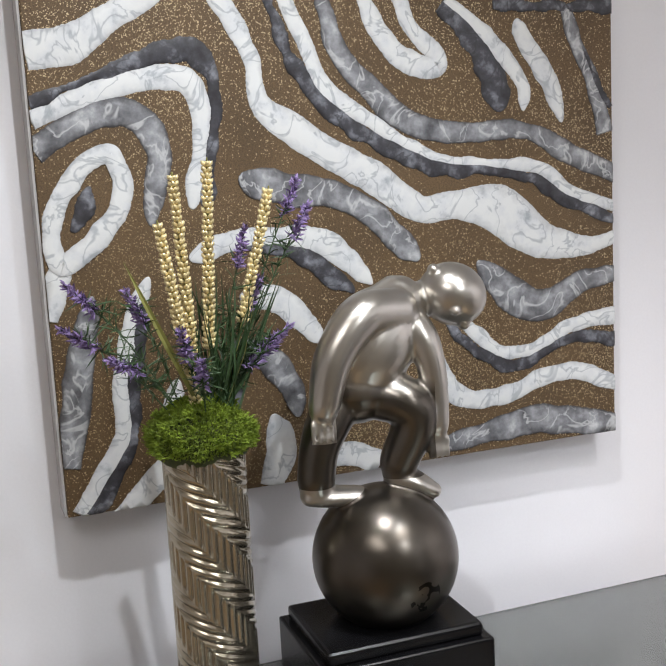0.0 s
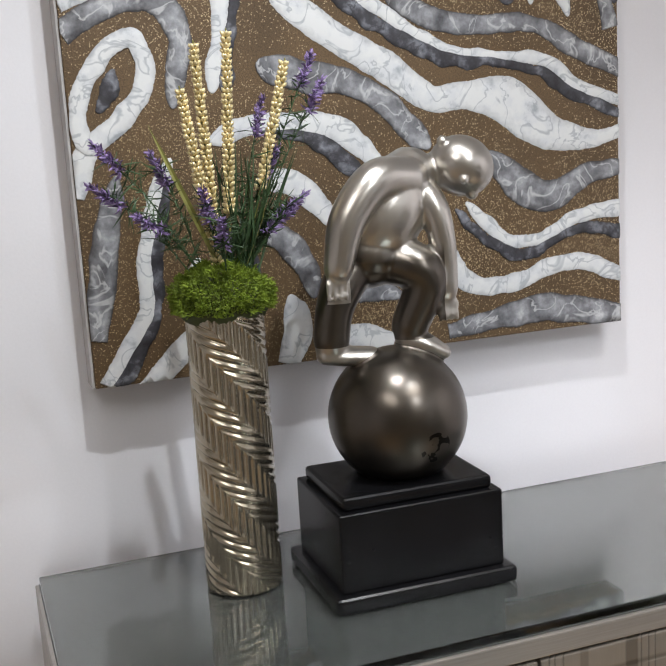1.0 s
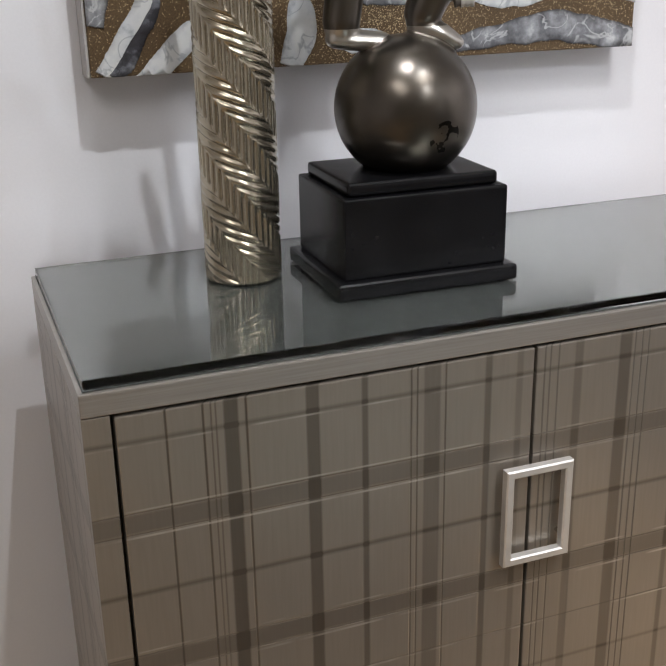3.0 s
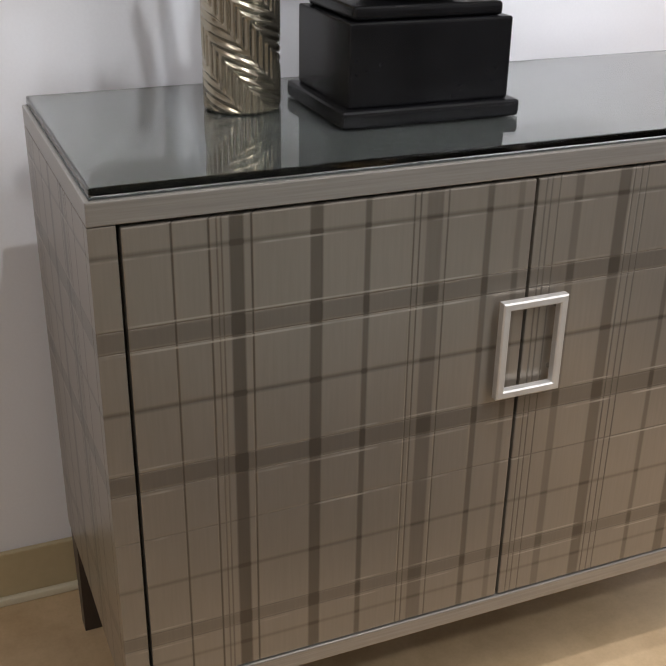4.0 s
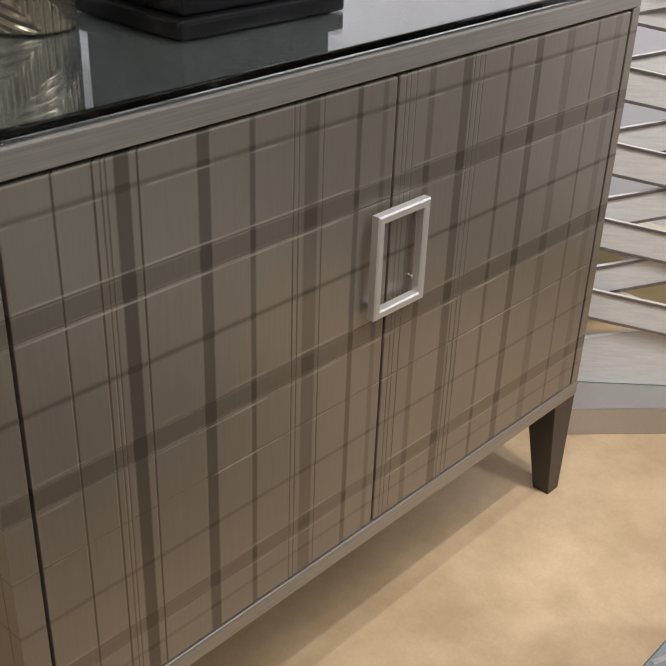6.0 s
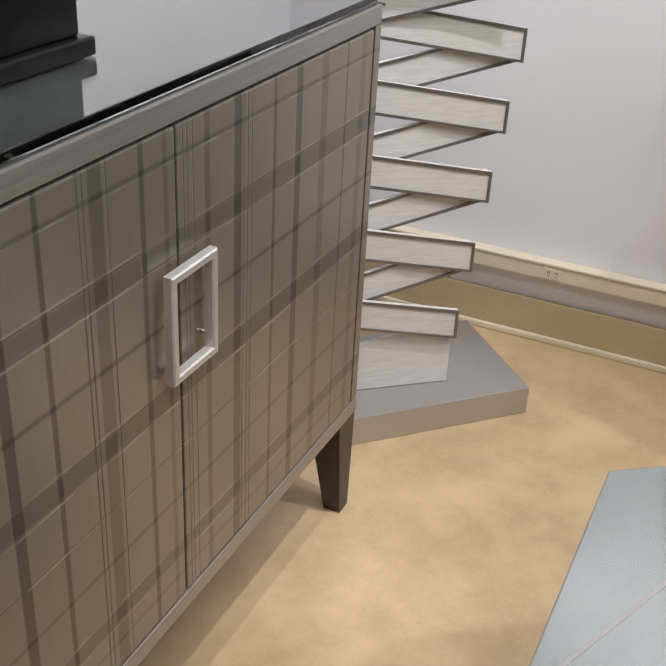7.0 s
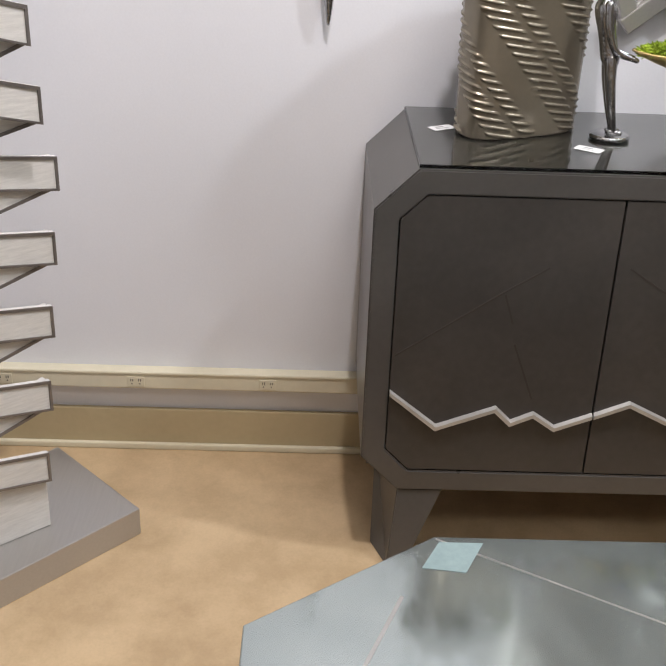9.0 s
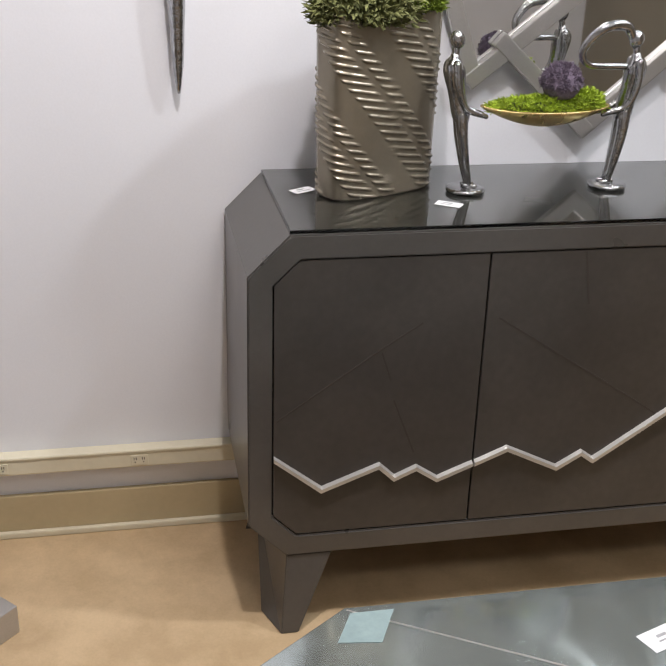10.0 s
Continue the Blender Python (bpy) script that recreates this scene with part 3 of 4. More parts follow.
def flower_arrangement():
    rng = random.Random(5)
    cx, cy, cz = 0.272, 0.300, GZ + 0.392
    ob = thing("flower_arrangement", "artificial gold wheat and purple lavender rising from green moss", "flowers", (cx, cy, cz))
    core = bmesh.new()
    bmesh.ops.create_icosphere(core, subdivisions=3, radius=1, matrix=Matrix.Diagonal((0.060, 0.058, 0.042, 1)) @ Matrix.Translation((0.0, 0, 0.05)))
    for v in core.verts:
        v.co *= 1 + 0.1 * noise.noise(v.co * 40)
    part("moss_core", core, FOAM, ob)
    part("moss", moss_dome((0.0, 0, 0.004), 0.064, 0.062, 0.049, 15000, 0.0045, rng, bmesh.new()), MOSS, ob, "bright green moss")["kind"] = "stuff"
    # wheat: tip and root, in metres from the vase's mouth
    for tip, root, length in (((-0.018, -0.02, 0.335), (0.0, 0.0, 0.03), 0.22), ((0.028, -0.01, 0.35), (0.012, 0.0, 0.03), 0.23), ((0.107, 0.0, 0.312), (0.03, 0.0, 0.03), 0.17), ((-0.042, -0.03, 0.28), (-0.004, -0.01, 0.03), 0.25)):
        tip, root = Vector(tip), Vector(root)
        d = (tip - root).normalized()
        stalk = part("wheat_stalk", tube([(*root, 0.0016), (*((root + tip) / 2), 0.0014), (*tip, 0.001)], bmesh.new(), 6, 3), STEM, ob)
        ear = bmesh.new()
        side = d.cross(Vector((0, 1, 0))).normalized()
        back = d.cross(side)
        rows = int(length / 0.0068)
        for k in range(rows):
            t = k / rows
            for q in range(5):
                a = q * 2 * math.pi / 5 + k * 0.63 + rng.uniform(-0.35, 0.35)
                out = side * math.cos(a) + back * math.sin(a)
                w = 0.0053 * (1.0 - 0.3 * t) * rng.uniform(0.75, 1.25)
                m = Matrix.Translation(tip - d * length * (1 - t) + out * w) @ (d * 0.75 + out * 0.6).to_track_quat("Z", "Y").to_matrix().to_4x4() @ Matrix.Diagonal((0.0030, 0.0030, 0.0054, 1))
                bmesh.ops.create_icosphere(ear, subdivisions=1, radius=1, matrix=m)
        part("wheat_ear", ear, WHEAT, stalk, "gilded wheat ear", smooth=True)
    # lavender sprigs
    for tip, root in (((-0.155, -0.04, 0.215), (-0.02, 0, 0.03)), ((-0.165, -0.05, 0.165), (-0.03, 0, 0.03)), ((-0.115, -0.06, 0.125), (-0.02, 0, 0.03)), ((-0.03, -0.06, 0.15), (0.0, 0, 0.02)), ((-0.012, -0.07, 0.115), (0.0, -0.03, 0.03)), ((0.15, 0.02, 0.318), (0.03, 0, 0.03)), ((0.168, 0.03, 0.285), (0.03, 0, 0.03)), ((0.072, 0.0, 0.26), (0.02, 0, 0.03)), ((0.118, -0.01, 0.135), (0.03, 0, 0.03)), ((0.098, -0.02, 0.115), (0.03, 0, 0.03)), ((0.09, 0.01, 0.20), (0.03, 0, 0.03)), ((-0.085, -0.03, 0.20), (-0.02, 0, 0.03))):
        tip, root = Vector(tip), Vector(root)
        mid = (tip + root) / 2 + Vector((0, 0, 0.018))
        sprig = part("lavender_stem", tube([(*root, 0.0012), (*mid, 0.001), (*tip, 0.0007)], bmesh.new(), 5, 4), GRASS, ob)
        head = bmesh.new()
        d = (tip - mid).normalized()
        for k in range(95):
            t = rng.random()
            p = tip - d * 0.05 * (1 - t)
            out = Vector((rng.gauss(0, 1), rng.gauss(0, 1), rng.gauss(0, 0.7))).normalized()
            blade(head, p, p + (out * 0.013 * (1.15 - 0.6 * t) + d * 0.005), 0.0034, 0.15, rng)
        part("lavender_bloom", head, PURPLE, sprig, "purple lavender bloom")
        leaves = bmesh.new()
        for k in range(60):
            t = rng.uniform(0.2, 0.85)
            p = root.lerp(tip, t) + Vector((0, 0, 0.018 * math.sin(t * math.pi)))
            out = Vector((rng.gauss(0, 1), rng.gauss(0, 1), rng.gauss(0.5, 0.8))).normalized()
            blade(leaves, p, p + out * rng.uniform(0.012, 0.036), 0.0022, 0.1, rng)
        part("lavender_leaves", leaves, GRASS, sprig)
    blades = bmesh.new()
    for k in range(60):
        a = rng.uniform(-0.5, 1.0)
        blade(blades, (0.025 + rng.uniform(-0.02, 0.02), rng.uniform(-0.015, 0.02), 0.03), (0.03 + 0.09 * a, rng.uniform(-0.05, 0.06), rng.uniform(0.1, 0.22)), 0.0042, 0.06, rng)
    part("grass_blade", blades, GRASS, ob)
    leaf = bmesh.new()
    blade(leaf, (-0.01, -0.02, 0.06), (-0.085, -0.03, 0.235), 0.008, -0.05, rng)
    blade(leaf, (0.03, -0.02, 0.05), (0.075, -0.02, 0.2), 0.005, 0.05, rng)
    part("long_leaf", leaf, STEM, ob, "yellow-olive long leaf")


flower_arrangement()


def pedestal():
    ob = thing("pedestal", "black lacquered stepped wooden plinth on the glass top", "pedestal", (0.4785, 0.236, GZ + 0.0005), -1)
    part("base_plate", box((-0.128, -0.105, 0), (0.128, 0.105, 0.022), 0.006, 3), BLACK, ob)
    part("body", box((-0.115, -0.092, 0.0222), (0.115, 0.092, 0.128), 0.004, 3), BLACK, ob)
    part("cap", box((-0.105, -0.082, 0.1282), (0.105, 0.082, 0.146), 0.006, 3), BLACK, ob)


pedestal()
CAP = GZ + 0.1465


def bent_figure():
    """A smooth cast figure that stoops on a large ball."""
    bm = bmesh.new()
    r0 = 0.0950
    bz = CAP + r0 - 0.018
    bmesh.ops.create_uvsphere(bm, u_segments=64, v_segments=40, radius=r0, matrix=Matrix.Translation((0.497, 0.250, bz)))
    y = 0.290
    tube([(0.474, y, 1.384, 0.046), (0.490, y - 0.006, 1.412, 0.058), (0.515, y - 0.004, 1.446, 0.058), (0.545, y, 1.474, 0.041)], bm, 24)
    tube([(0.462, y, 1.380, 0.040), (0.480, y - 0.008, 1.377, 0.049), (0.500, y, 1.380, 0.040)], bm, 20)
    tube([(0.545, y, 1.472, 0.027), (0.585, y, 1.480, 0.025)], bm, 14)
    bmesh.ops.create_uvsphere(bm, u_segments=32, v_segments=24, radius=0.043, matrix=Matrix.Translation((0.621, y - 0.012, 1.484)) @ Matrix.Rotation(0.5, 4, "Y") @ Matrix.Diagonal((1.08, 1, 0.96, 1)))
    bmesh.ops.create_uvsphere(bm, u_segments=12, v_segments=8, radius=0.0085, matrix=Matrix.Translation((0.590, y - 0.02, 1.519)))
    bmesh.ops.create_uvsphere(bm, u_segments=12, v_segments=8, radius=0.009, matrix=Matrix.Translation((0.627, y - 0.030, 1.446)))
    bmesh.ops.create_uvsphere(bm, u_segments=12, v_segments=8, radius=0.006, matrix=Matrix.Translation((0.606, y - 0.049, 1.466)))
    tube([(0.532, y - 0.030, 1.474, 0.028), (0.478, y - 0.050, 1.474, 0.027), (0.435, y - 0.056, 1.428, 0.025), (0.417, y - 0.058, 1.366, 0.020)], bm, 18)
    tube([(0.545, y - 0.018, 1.462, 0.028), (0.563, y - 0.040, 1.430, 0.022), (0.572, y - 0.048, 1.380, 0.018), (0.574, y - 0.050, 1.322, 0.0155)], bm, 16)
    for hx, hy, hz in ((0.412, y - 0.060, 1.354), (0.572, y - 0.052, 1.310)):
        tube([(hx, hy, hz + 0.010, 0.010), (hx, hy, hz - 0.004, 0.013)], bm, 12, 4, 0.7)
        for k in range(4):
            fx = hx - 0.0125 + 0.0082 * k
            tube([(fx, hy - 0.004, hz - 0.004, 0.0040), (fx - 0.001, hy - 0.008, hz - 0.028, 0.0032)], bm, 8, 3)
    tube([(0.462, y - 0.010, 1.372, 0.034), (0.434, y - 0.022, 1.336, 0.029), (0.419, y - 0.026, 1.304, 0.0255), (0.412, y - 0.028, 1.266, 0.0245)], bm, 18)
    tube([(0.496, y - 0.010, 1.370, 0.036), (0.532, y - 0.040, 1.356, 0.033), (0.543, y - 0.046, 1.330, 0.029), (0.523, y - 0.036, 1.276, 0.0255)], bm, 18)
    tube([(0.402, y - 0.028, 1.248, 0.0125), (0.430, y - 0.033, 1.245, 0.013), (0.466, y - 0.040, 1.244, 0.0105)], bm, 14, 6, 1.5)
    tube([(0.515, y - 0.034, 1.262, 0.014), (0.540, y - 0.046, 1.252, 0.014), (0.563, y - 0.056, 1.238, 0.010)], bm, 14, 6, 1.5)
    ob = part("sculpture", bm, STATUE)
    for v in ob.data.vertices:
        v.co.x -= 0.010
        v.co.y -= 0.012
    rem = ob.modifiers.new("remesh", "REMESH")
    rem.mode, rem.voxel_size, rem.use_smooth_shade = "VOXEL", 0.0021, True
    sm = ob.modifiers.new("smooth", "SMOOTH")
    sm.factor, sm.iterations = 0.6, 14
    return tagged(ob, "satin silver sculpture of a stooping figure balanced on a ball", "sculpture")


bent_figure()

# ---- the painting ----
PX, PZ, PW_, PH, PY = 0.119, 1.187, 0.916, 0.80, 0.508
painting = thing("painting", "large abstract painting of white, grey and bronze glitter bands on canvas", "painting", (PX, PY, PZ))
part("canvas", box((0, 0.0, 0), (PW_, WY - PY - 0.003, PH), 0.002), GLITTER, painting)
part("canvas_edge", box((-0.004, 0.004, 0.0), (-0.0005, WY - PY - 0.003, PH)), CANVASSIDE, painting, "grey painted canvas edge")
LAYER = [0.0]


def paint_band(kind, *points, closed=False):
    """A raised band of poured paint along points (u, v, half width), with a ragged edge; it stops at the canvas's border."""
    bm = bmesh.new()
    uv = bm.loops.layers.uv.new("across")
    pts = [*points, points[0], points[1]] if closed else points
    path = spline(pts, 30)
    LAYER[0] += 0.00004
    rows = []
    seed = Vector((points[0][0] * 31, points[0][1] * 17, len(points)))
    for i, p in enumerate(path):
        d = np.array(path[min(i + 1, len(path) - 1)][:2]) - np.array(path[max(i - 1, 0)][:2])
        d /= max(1e-9, np.hypot(*d))
        nx, nz = -d[1], d[0]
        here = Vector((p[0] * 55, p[1] * 55, 0))
        rag = 1.8 if kind == "D" else 1.0
        wob = rag * (0.0042 * noise.noise(here * 0.6 + seed) + 0.0011 * noise.noise(here * 3.7 + seed))
        wob2 = rag * (0.0042 * noise.noise(here * 0.6 + seed * 1.7) + 0.0011 * noise.noise(here * 3.7 - seed))
        ends = [k for k, q in ((i, points[0]), (len(path) - 1 - i, points[-1])) if 0.012 < q[0] < 0.9 and 0.02 < q[1] < 0.69]
        tip = min(1.0, 0.12 + 0.17 * math.sqrt(2.2 * min(ends))) if ends and not closed else 1.0
        w1, w2 = max(0.0015, (p[2] + wob) * tip), max(0.0015, (p[2] + wob2) * tip)
        row = []
        for q, lift in ((-w1, 0.0), (-w1 * 0.85, 0.7), (0.0, 1.0), (w2 * 0.85, 0.7), (w2, 0.0)):
            u = min(max(p[0] + nx * q, 0.0), PW_)
            v = min(max(p[1] + nz * q, 0.0), PH)
            row.append(bm.verts.new((u, -0.0002 - LAYER[0] - 0.0007 * lift, v)))
        rows.append(row)
    for one, two in zip(rows, rows[1:]):
        for j in range(4):
            f = bm.faces.new((one[j], two[j], two[j + 1], one[j + 1]))
            for loop, q in zip(f.loops, (j, j, j + 1, j + 1)):
                loop[uv].uv = (0.5, (0.0, 0.16, 0.5, 0.84, 1.0)[q])
    if not closed:
        bm.faces.new(rows[0]), bm.faces.new(rows[-1][::-1])
    bmesh.ops.dissolve_degenerate(bm, dist=1e-5, edges=bm.edges[:])
    bmesh.ops.recalc_face_normals(bm, faces=bm.faces[:])
    if sum(f.normal.y * f.calc_area() for f in bm.faces) > 0:
        bmesh.ops.reverse_faces(bm, faces=bm.faces[:])
    part("paint_band", bm, PAINTS[kind], painting, {"W": "white marbled paint band", "G": "grey marbled paint band", "D": "charcoal paint band"}[kind], smooth=True)


paint_band("W", (0.00, 0.64, 0.025), (0.06, 0.65, 0.026), (0.11, 0.68, 0.020), (0.18, 0.72, 0.017))
paint_band("W", (0.00, 0.55, 0.013), (0.07, 0.58, 0.015), (0.15, 0.60, 0.016), (0.21, 0.60, 0.018), (0.23, 0.57, 0.015), (0.23, 0.52, 0.012), (0.22, 0.47, 0.013), (0.21, 0.42, 0.011))
paint_band("D", (0.00, 0.57, 0.008), (0.07, 0.60, 0.008), (0.16, 0.63, 0.013), (0.22, 0.64, 0.020), (0.25, 0.60, 0.011), (0.25, 0.54, 0.008), (0.24, 0.48, 0.009), (0.23, 0.42, 0.012))
paint_band("G", (0.00, 0.51, 0.018), (0.05, 0.54, 0.018), (0.11, 0.56, 0.020), (0.15, 0.54, 0.021), (0.17, 0.50, 0.018), (0.16, 0.46, 0.016), (0.15, 0.40, 0.012))
paint_band("D", (0.07, 0.46, 0.009), (0.06, 0.43, 0.012), (0.04, 0.40, 0.009))
paint_band("W", (0.03, 0.36, 0.015), (0.01, 0.32, 0.017), (0.00, 0.28, 0.013))
paint_band("W", (0.26, 0.72, 0.016), (0.29, 0.67, 0.015), (0.31, 0.62, 0.013), (0.32, 0.56, 0.016), (0.36, 0.53, 0.024), (0.42, 0.49, 0.022), (0.49, 0.45, 0.024), (0.56, 0.40, 0.022), (0.62, 0.40, 0.022), (0.70, 0.39, 0.038), (0.77, 0.34, 0.032), (0.85, 0.32, 0.017), (0.92, 0.33, 0.011))
paint_band("W", (0.36, 0.72, 0.011), (0.39, 0.65, 0.012), (0.42, 0.58, 0.015), (0.48, 0.54, 0.012), (0.54, 0.50, 0.011), (0.61, 0.47, 0.009), (0.70, 0.46, 0.008), (0.78, 0.45, 0.012), (0.83, 0.41, 0.012), (0.92, 0.38, 0.009))
paint_band("D", (0.34, 0.71, 0.008), (0.36, 0.64, 0.011), (0.40, 0.58, 0.012), (0.45, 0.53, 0.013), (0.52, 0.49, 0.013), (0.60, 0.46, 0.013), (0.69, 0.45, 0.008), (0.77, 0.43, 0.009), (0.82, 0.40, 0.012), (0.92, 0.36, 0.009))
paint_band("G", (0.42, 0.72, 0.010), (0.44, 0.64, 0.016), (0.49, 0.58, 0.018), (0.55, 0.53, 0.018), (0.64, 0.51, 0.016), (0.75, 0.51, 0.013), (0.83, 0.47, 0.017), (0.93, 0.43, 0.013))
paint_band("W", (0.48, 0.72, 0.011), (0.51, 0.66, 0.016), (0.55, 0.62, 0.018), (0.60, 0.61, 0.017), (0.60, 0.63, 0.015), (0.56, 0.67, 0.013), (0.54, 0.72, 0.011))
paint_band("D", (0.61, 0.70, 0.013), (0.66, 0.66, 0.020), (0.69, 0.61, 0.024), (0.71, 0.54, 0.024))
paint_band("W", (0.62, 0.71, 0.009), (0.67, 0.67, 0.013), (0.72, 0.62, 0.015), (0.75, 0.58, 0.012), (0.75, 0.54, 0.008))
paint_band("W", (0.74, 0.68, 0.012), (0.76, 0.64, 0.016), (0.80, 0.58, 0.017), (0.82, 0.52, 0.009))
paint_band("G", (0.83, 0.70, 0.011), (0.85, 0.64, 0.012), (0.88, 0.58, 0.013), (0.90, 0.50, 0.017))
paint_band("D", (0.86, 0.64, 0.005), (0.88, 0.59, 0.006), (0.91, 0.54, 0.007))
paint_band("D", (0.70, 0.70, 0.007), (0.81, 0.70, 0.009), (0.92, 0.70, 0.012))
paint_band("G", (0.66, 0.31, 0.011), (0.70, 0.27, 0.026), (0.74, 0.24, 0.029), (0.79, 0.23, 0.024), (0.85, 0.26, 0.018), (0.93, 0.27, 0.013))
paint_band("G", (0.28, 0.46, 0.022), (0.35, 0.44, 0.024), (0.42, 0.43, 0.021), (0.48, 0.40, 0.020), (0.52, 0.36, 0.021), (0.56, 0.32, 0.017))
paint_band("W", (0.20, 0.35, 0.016), (0.26, 0.37, 0.016), (0.34, 0.37, 0.017), (0.40, 0.36, 0.020), (0.44, 0.33, 0.018), (0.48, 0.29, 0.011))
paint_band("D", (0.28, 0.36, 0.007), (0.35, 0.35, 0.011), (0.40, 0.32, 0.016), (0.45, 0.28, 0.012))
paint_band("W", (0.27, 0.29, 0.017), (0.33, 0.28, 0.021), (0.37, 0.24, 0.018), (0.39, 0.21, 0.013))
paint_band("W", (0.62, 0.23, 0.009), (0.66, 0.19, 0.012), (0.70, 0.16, 0.011), (0.76, 0.16, 0.011), (0.83, 0.19, 0.013), (0.92, 0.20, 0.015))
paint_band("D", (0.60, 0.22, 0.009), (0.64, 0.18, 0.009), (0.70, 0.14, 0.011), (0.75, 0.14, 0.009), (0.83, 0.17, 0.009), (0.92, 0.16, 0.012))
paint_band("W", (0.59, 0.17, 0.009), (0.60, 0.12, 0.017), (0.64, 0.09, 0.016), (0.71, 0.09, 0.015), (0.78, 0.11, 0.015), (0.85, 0.11, 0.015), (0.92, 0.08, 0.013))
paint_band("G", (0.58, 0.02, 0.013), (0.66, 0.03, 0.018), (0.75, 0.04, 0.024), (0.83, 0.03, 0.024), (0.92, 0.01, 0.018))
paint_band("G", (0.06, 0.31, 0.011), (0.04, 0.24, 0.018), (0.03, 0.19, 0.020), (0.02, 0.13, 0.020), (0.01, 0.07, 0.013))
paint_band("W", (0.14, 0.33, 0.013), (0.11, 0.26, 0.013), (0.09, 0.18, 0.012), (0.09, 0.11, 0.016), (0.06, 0.06, 0.016), (0.02, 0.00, 0.016))
paint_band("D", (0.13, 0.30, 0.007), (0.12, 0.24, 0.009), (0.11, 0.18, 0.011), (0.10, 0.10, 0.009), (0.07, 0.05, 0.011), (0.03, 0.00, 0.012))
paint_band("W", (0.16, 0.07, 0.013), (0.14, 0.05, 0.018), (0.10, 0.01, 0.017), (0.07, -0.01, 0.012))
paint_band("G", (0.25, 0.22, 0.015), (0.30, 0.20, 0.020), (0.34, 0.15, 0.020), (0.35, 0.10, 0.013))
paint_band("W", (0.31, 0.11, 0.013), (0.32, 0.06, 0.024), (0.30, 0.00, 0.018))
paint_band("W", (0.38, 0.03, 0.017), (0.43, 0.03, 0.020), (0.48, 0.01, 0.018))
paint_band("G", (0.41, 0.10, 0.015), (0.45, 0.10, 0.016), (0.50, 0.09, 0.013))
paint_band("W", (0.17, 0.18, 0.012), (0.16, 0.14, 0.015), (0.15, 0.10, 0.012))
paint_band("D", (0.22, 0.09, 0.012), (0.25, 0.14, 0.013), (0.26, 0.18, 0.009))
paint_band("W", (0.10, 0.505, 0.013), (0.115, 0.47, 0.014), (0.105, 0.425, 0.015), (0.065, 0.38, 0.016), (0.025, 0.353, 0.015), (0.012, 0.386, 0.013), (0.019, 0.425, 0.013), (0.05, 0.474, 0.014), closed=True)

# ---- the zigzag tower in the corner ----


def zigzag_tower():
    """One long folded ribbon of boards: each runs down by half a step, to the right in front, to the left behind."""
    ob = thing("zigzag_tower", "whitewashed wooden zigzag tower with grey metal edges on a steel plinth", "floor sculpture")
    p, a, b = Vector((1.592, -0.210, 0)), Vector((math.cos(0.77), math.sin(0.77), 0)), Vector((math.cos(2.385), math.sin(2.385), 0))
    part("plinth", prism([p, p + a * 0.318, p + a * 0.318 + b * 0.44, p + b * 0.44], (0, 0, 0.064), 0.003), STEEL, ob, "flat brushed steel plinth")
    tall, deep, drop = 0.0650, 0.010, 0.0695
    d = Vector((math.cos(radians(131)), math.sin(radians(131)), 0))
    n = Vector((-d.y, d.x, 0))

    def board(right, left, zr, zl, layer, hr=tall, hl=tall, rimmed=True):
        """A board on edge between two points in plan, its lower edge at zr and zl, with a metal rim round its face."""
        off = n * (-layer * (deep + 0.0035))
        r, l = Vector((*right, 0)) + off, Vector((*left, 0)) + off
        up = Vector((0, 0, 1))
        face = [r + up * zr, l + up * zl, l + up * (zl + hl), r + up * (zr + hr)]
        ob2 = part("board", prism(face, -n * deep, 0.0012), WHITEWOOD, ob)
        if not rimmed:
            return
        rim = bmesh.new()
        inner = []
        w = 0.0052
        for q, (su, sz) in zip(face, ((1, 1), (-1, 1), (-1, -1), (1, -1))):
            inner.append(q + (l - r).normalized() * su * w + up * sz * w * 1.03)
        loops = [[rim.verts.new(v + n * o) for v in ring] for ring, o in ((face, 0.0003), (face, 0.003), (inner, 0.003), (inner, 0.0003))]
        for one, two in zip(loops, [*loops[1:], loops[0]]):
            for j in range(4):
                rim.faces.new((one[j], one[(j + 1) % 4], two[(j + 1) % 4], two[j]))
        bmesh.ops.recalc_face_normals(rim, faces=rim.faces[:])
        part("metal_rim", rim, EDGE, ob2, "grey metal rim")

    def fold(k):
        """Right fold of level k and the length of its boards."""
        if k > 4:
            return (1.638 - 0.068 * min(k - 4, 1.5), -0.086), 0.255
        return (1.522 + 0.029 * k, -0.053 - 0.0085 * k), 0.36 + 0.01 * k

    def left_end(k):
        right, length = fold(k)
        return right[0] + d.x * length, right[1] + d.y * length

    for k in range(8):
        right, length = fold(k)
        zr = 0.181 + 0.1386 * k + (-0.004, 0.001, 0.006, 0.004, 0.0, 0.003, 0.003, 0.003)[k]
        board(right, left_end(k), zr, zr + drop, 0)
        if k:
            board((right[0] - 0.003, right[1] + 0.003), left_end(k - 1), zr, zr - drop - 0.016, 1)
    right, length = fold(0)
    board((right[0] - 0.003, right[1] + 0.003), (right[0] + d.x * 0.34, right[1] + d.y * 0.34), 0.0648, 0.0648, 1, 0.150, 0.085, False)


zigzag_tower()

# ---- the charcoal sideboard ----
FX, BX = 1.528, 1.934
CY0, CY1, CZ0, CZ1, CH = -0.659, -2.414, 0.172, 0.831, 0.0745


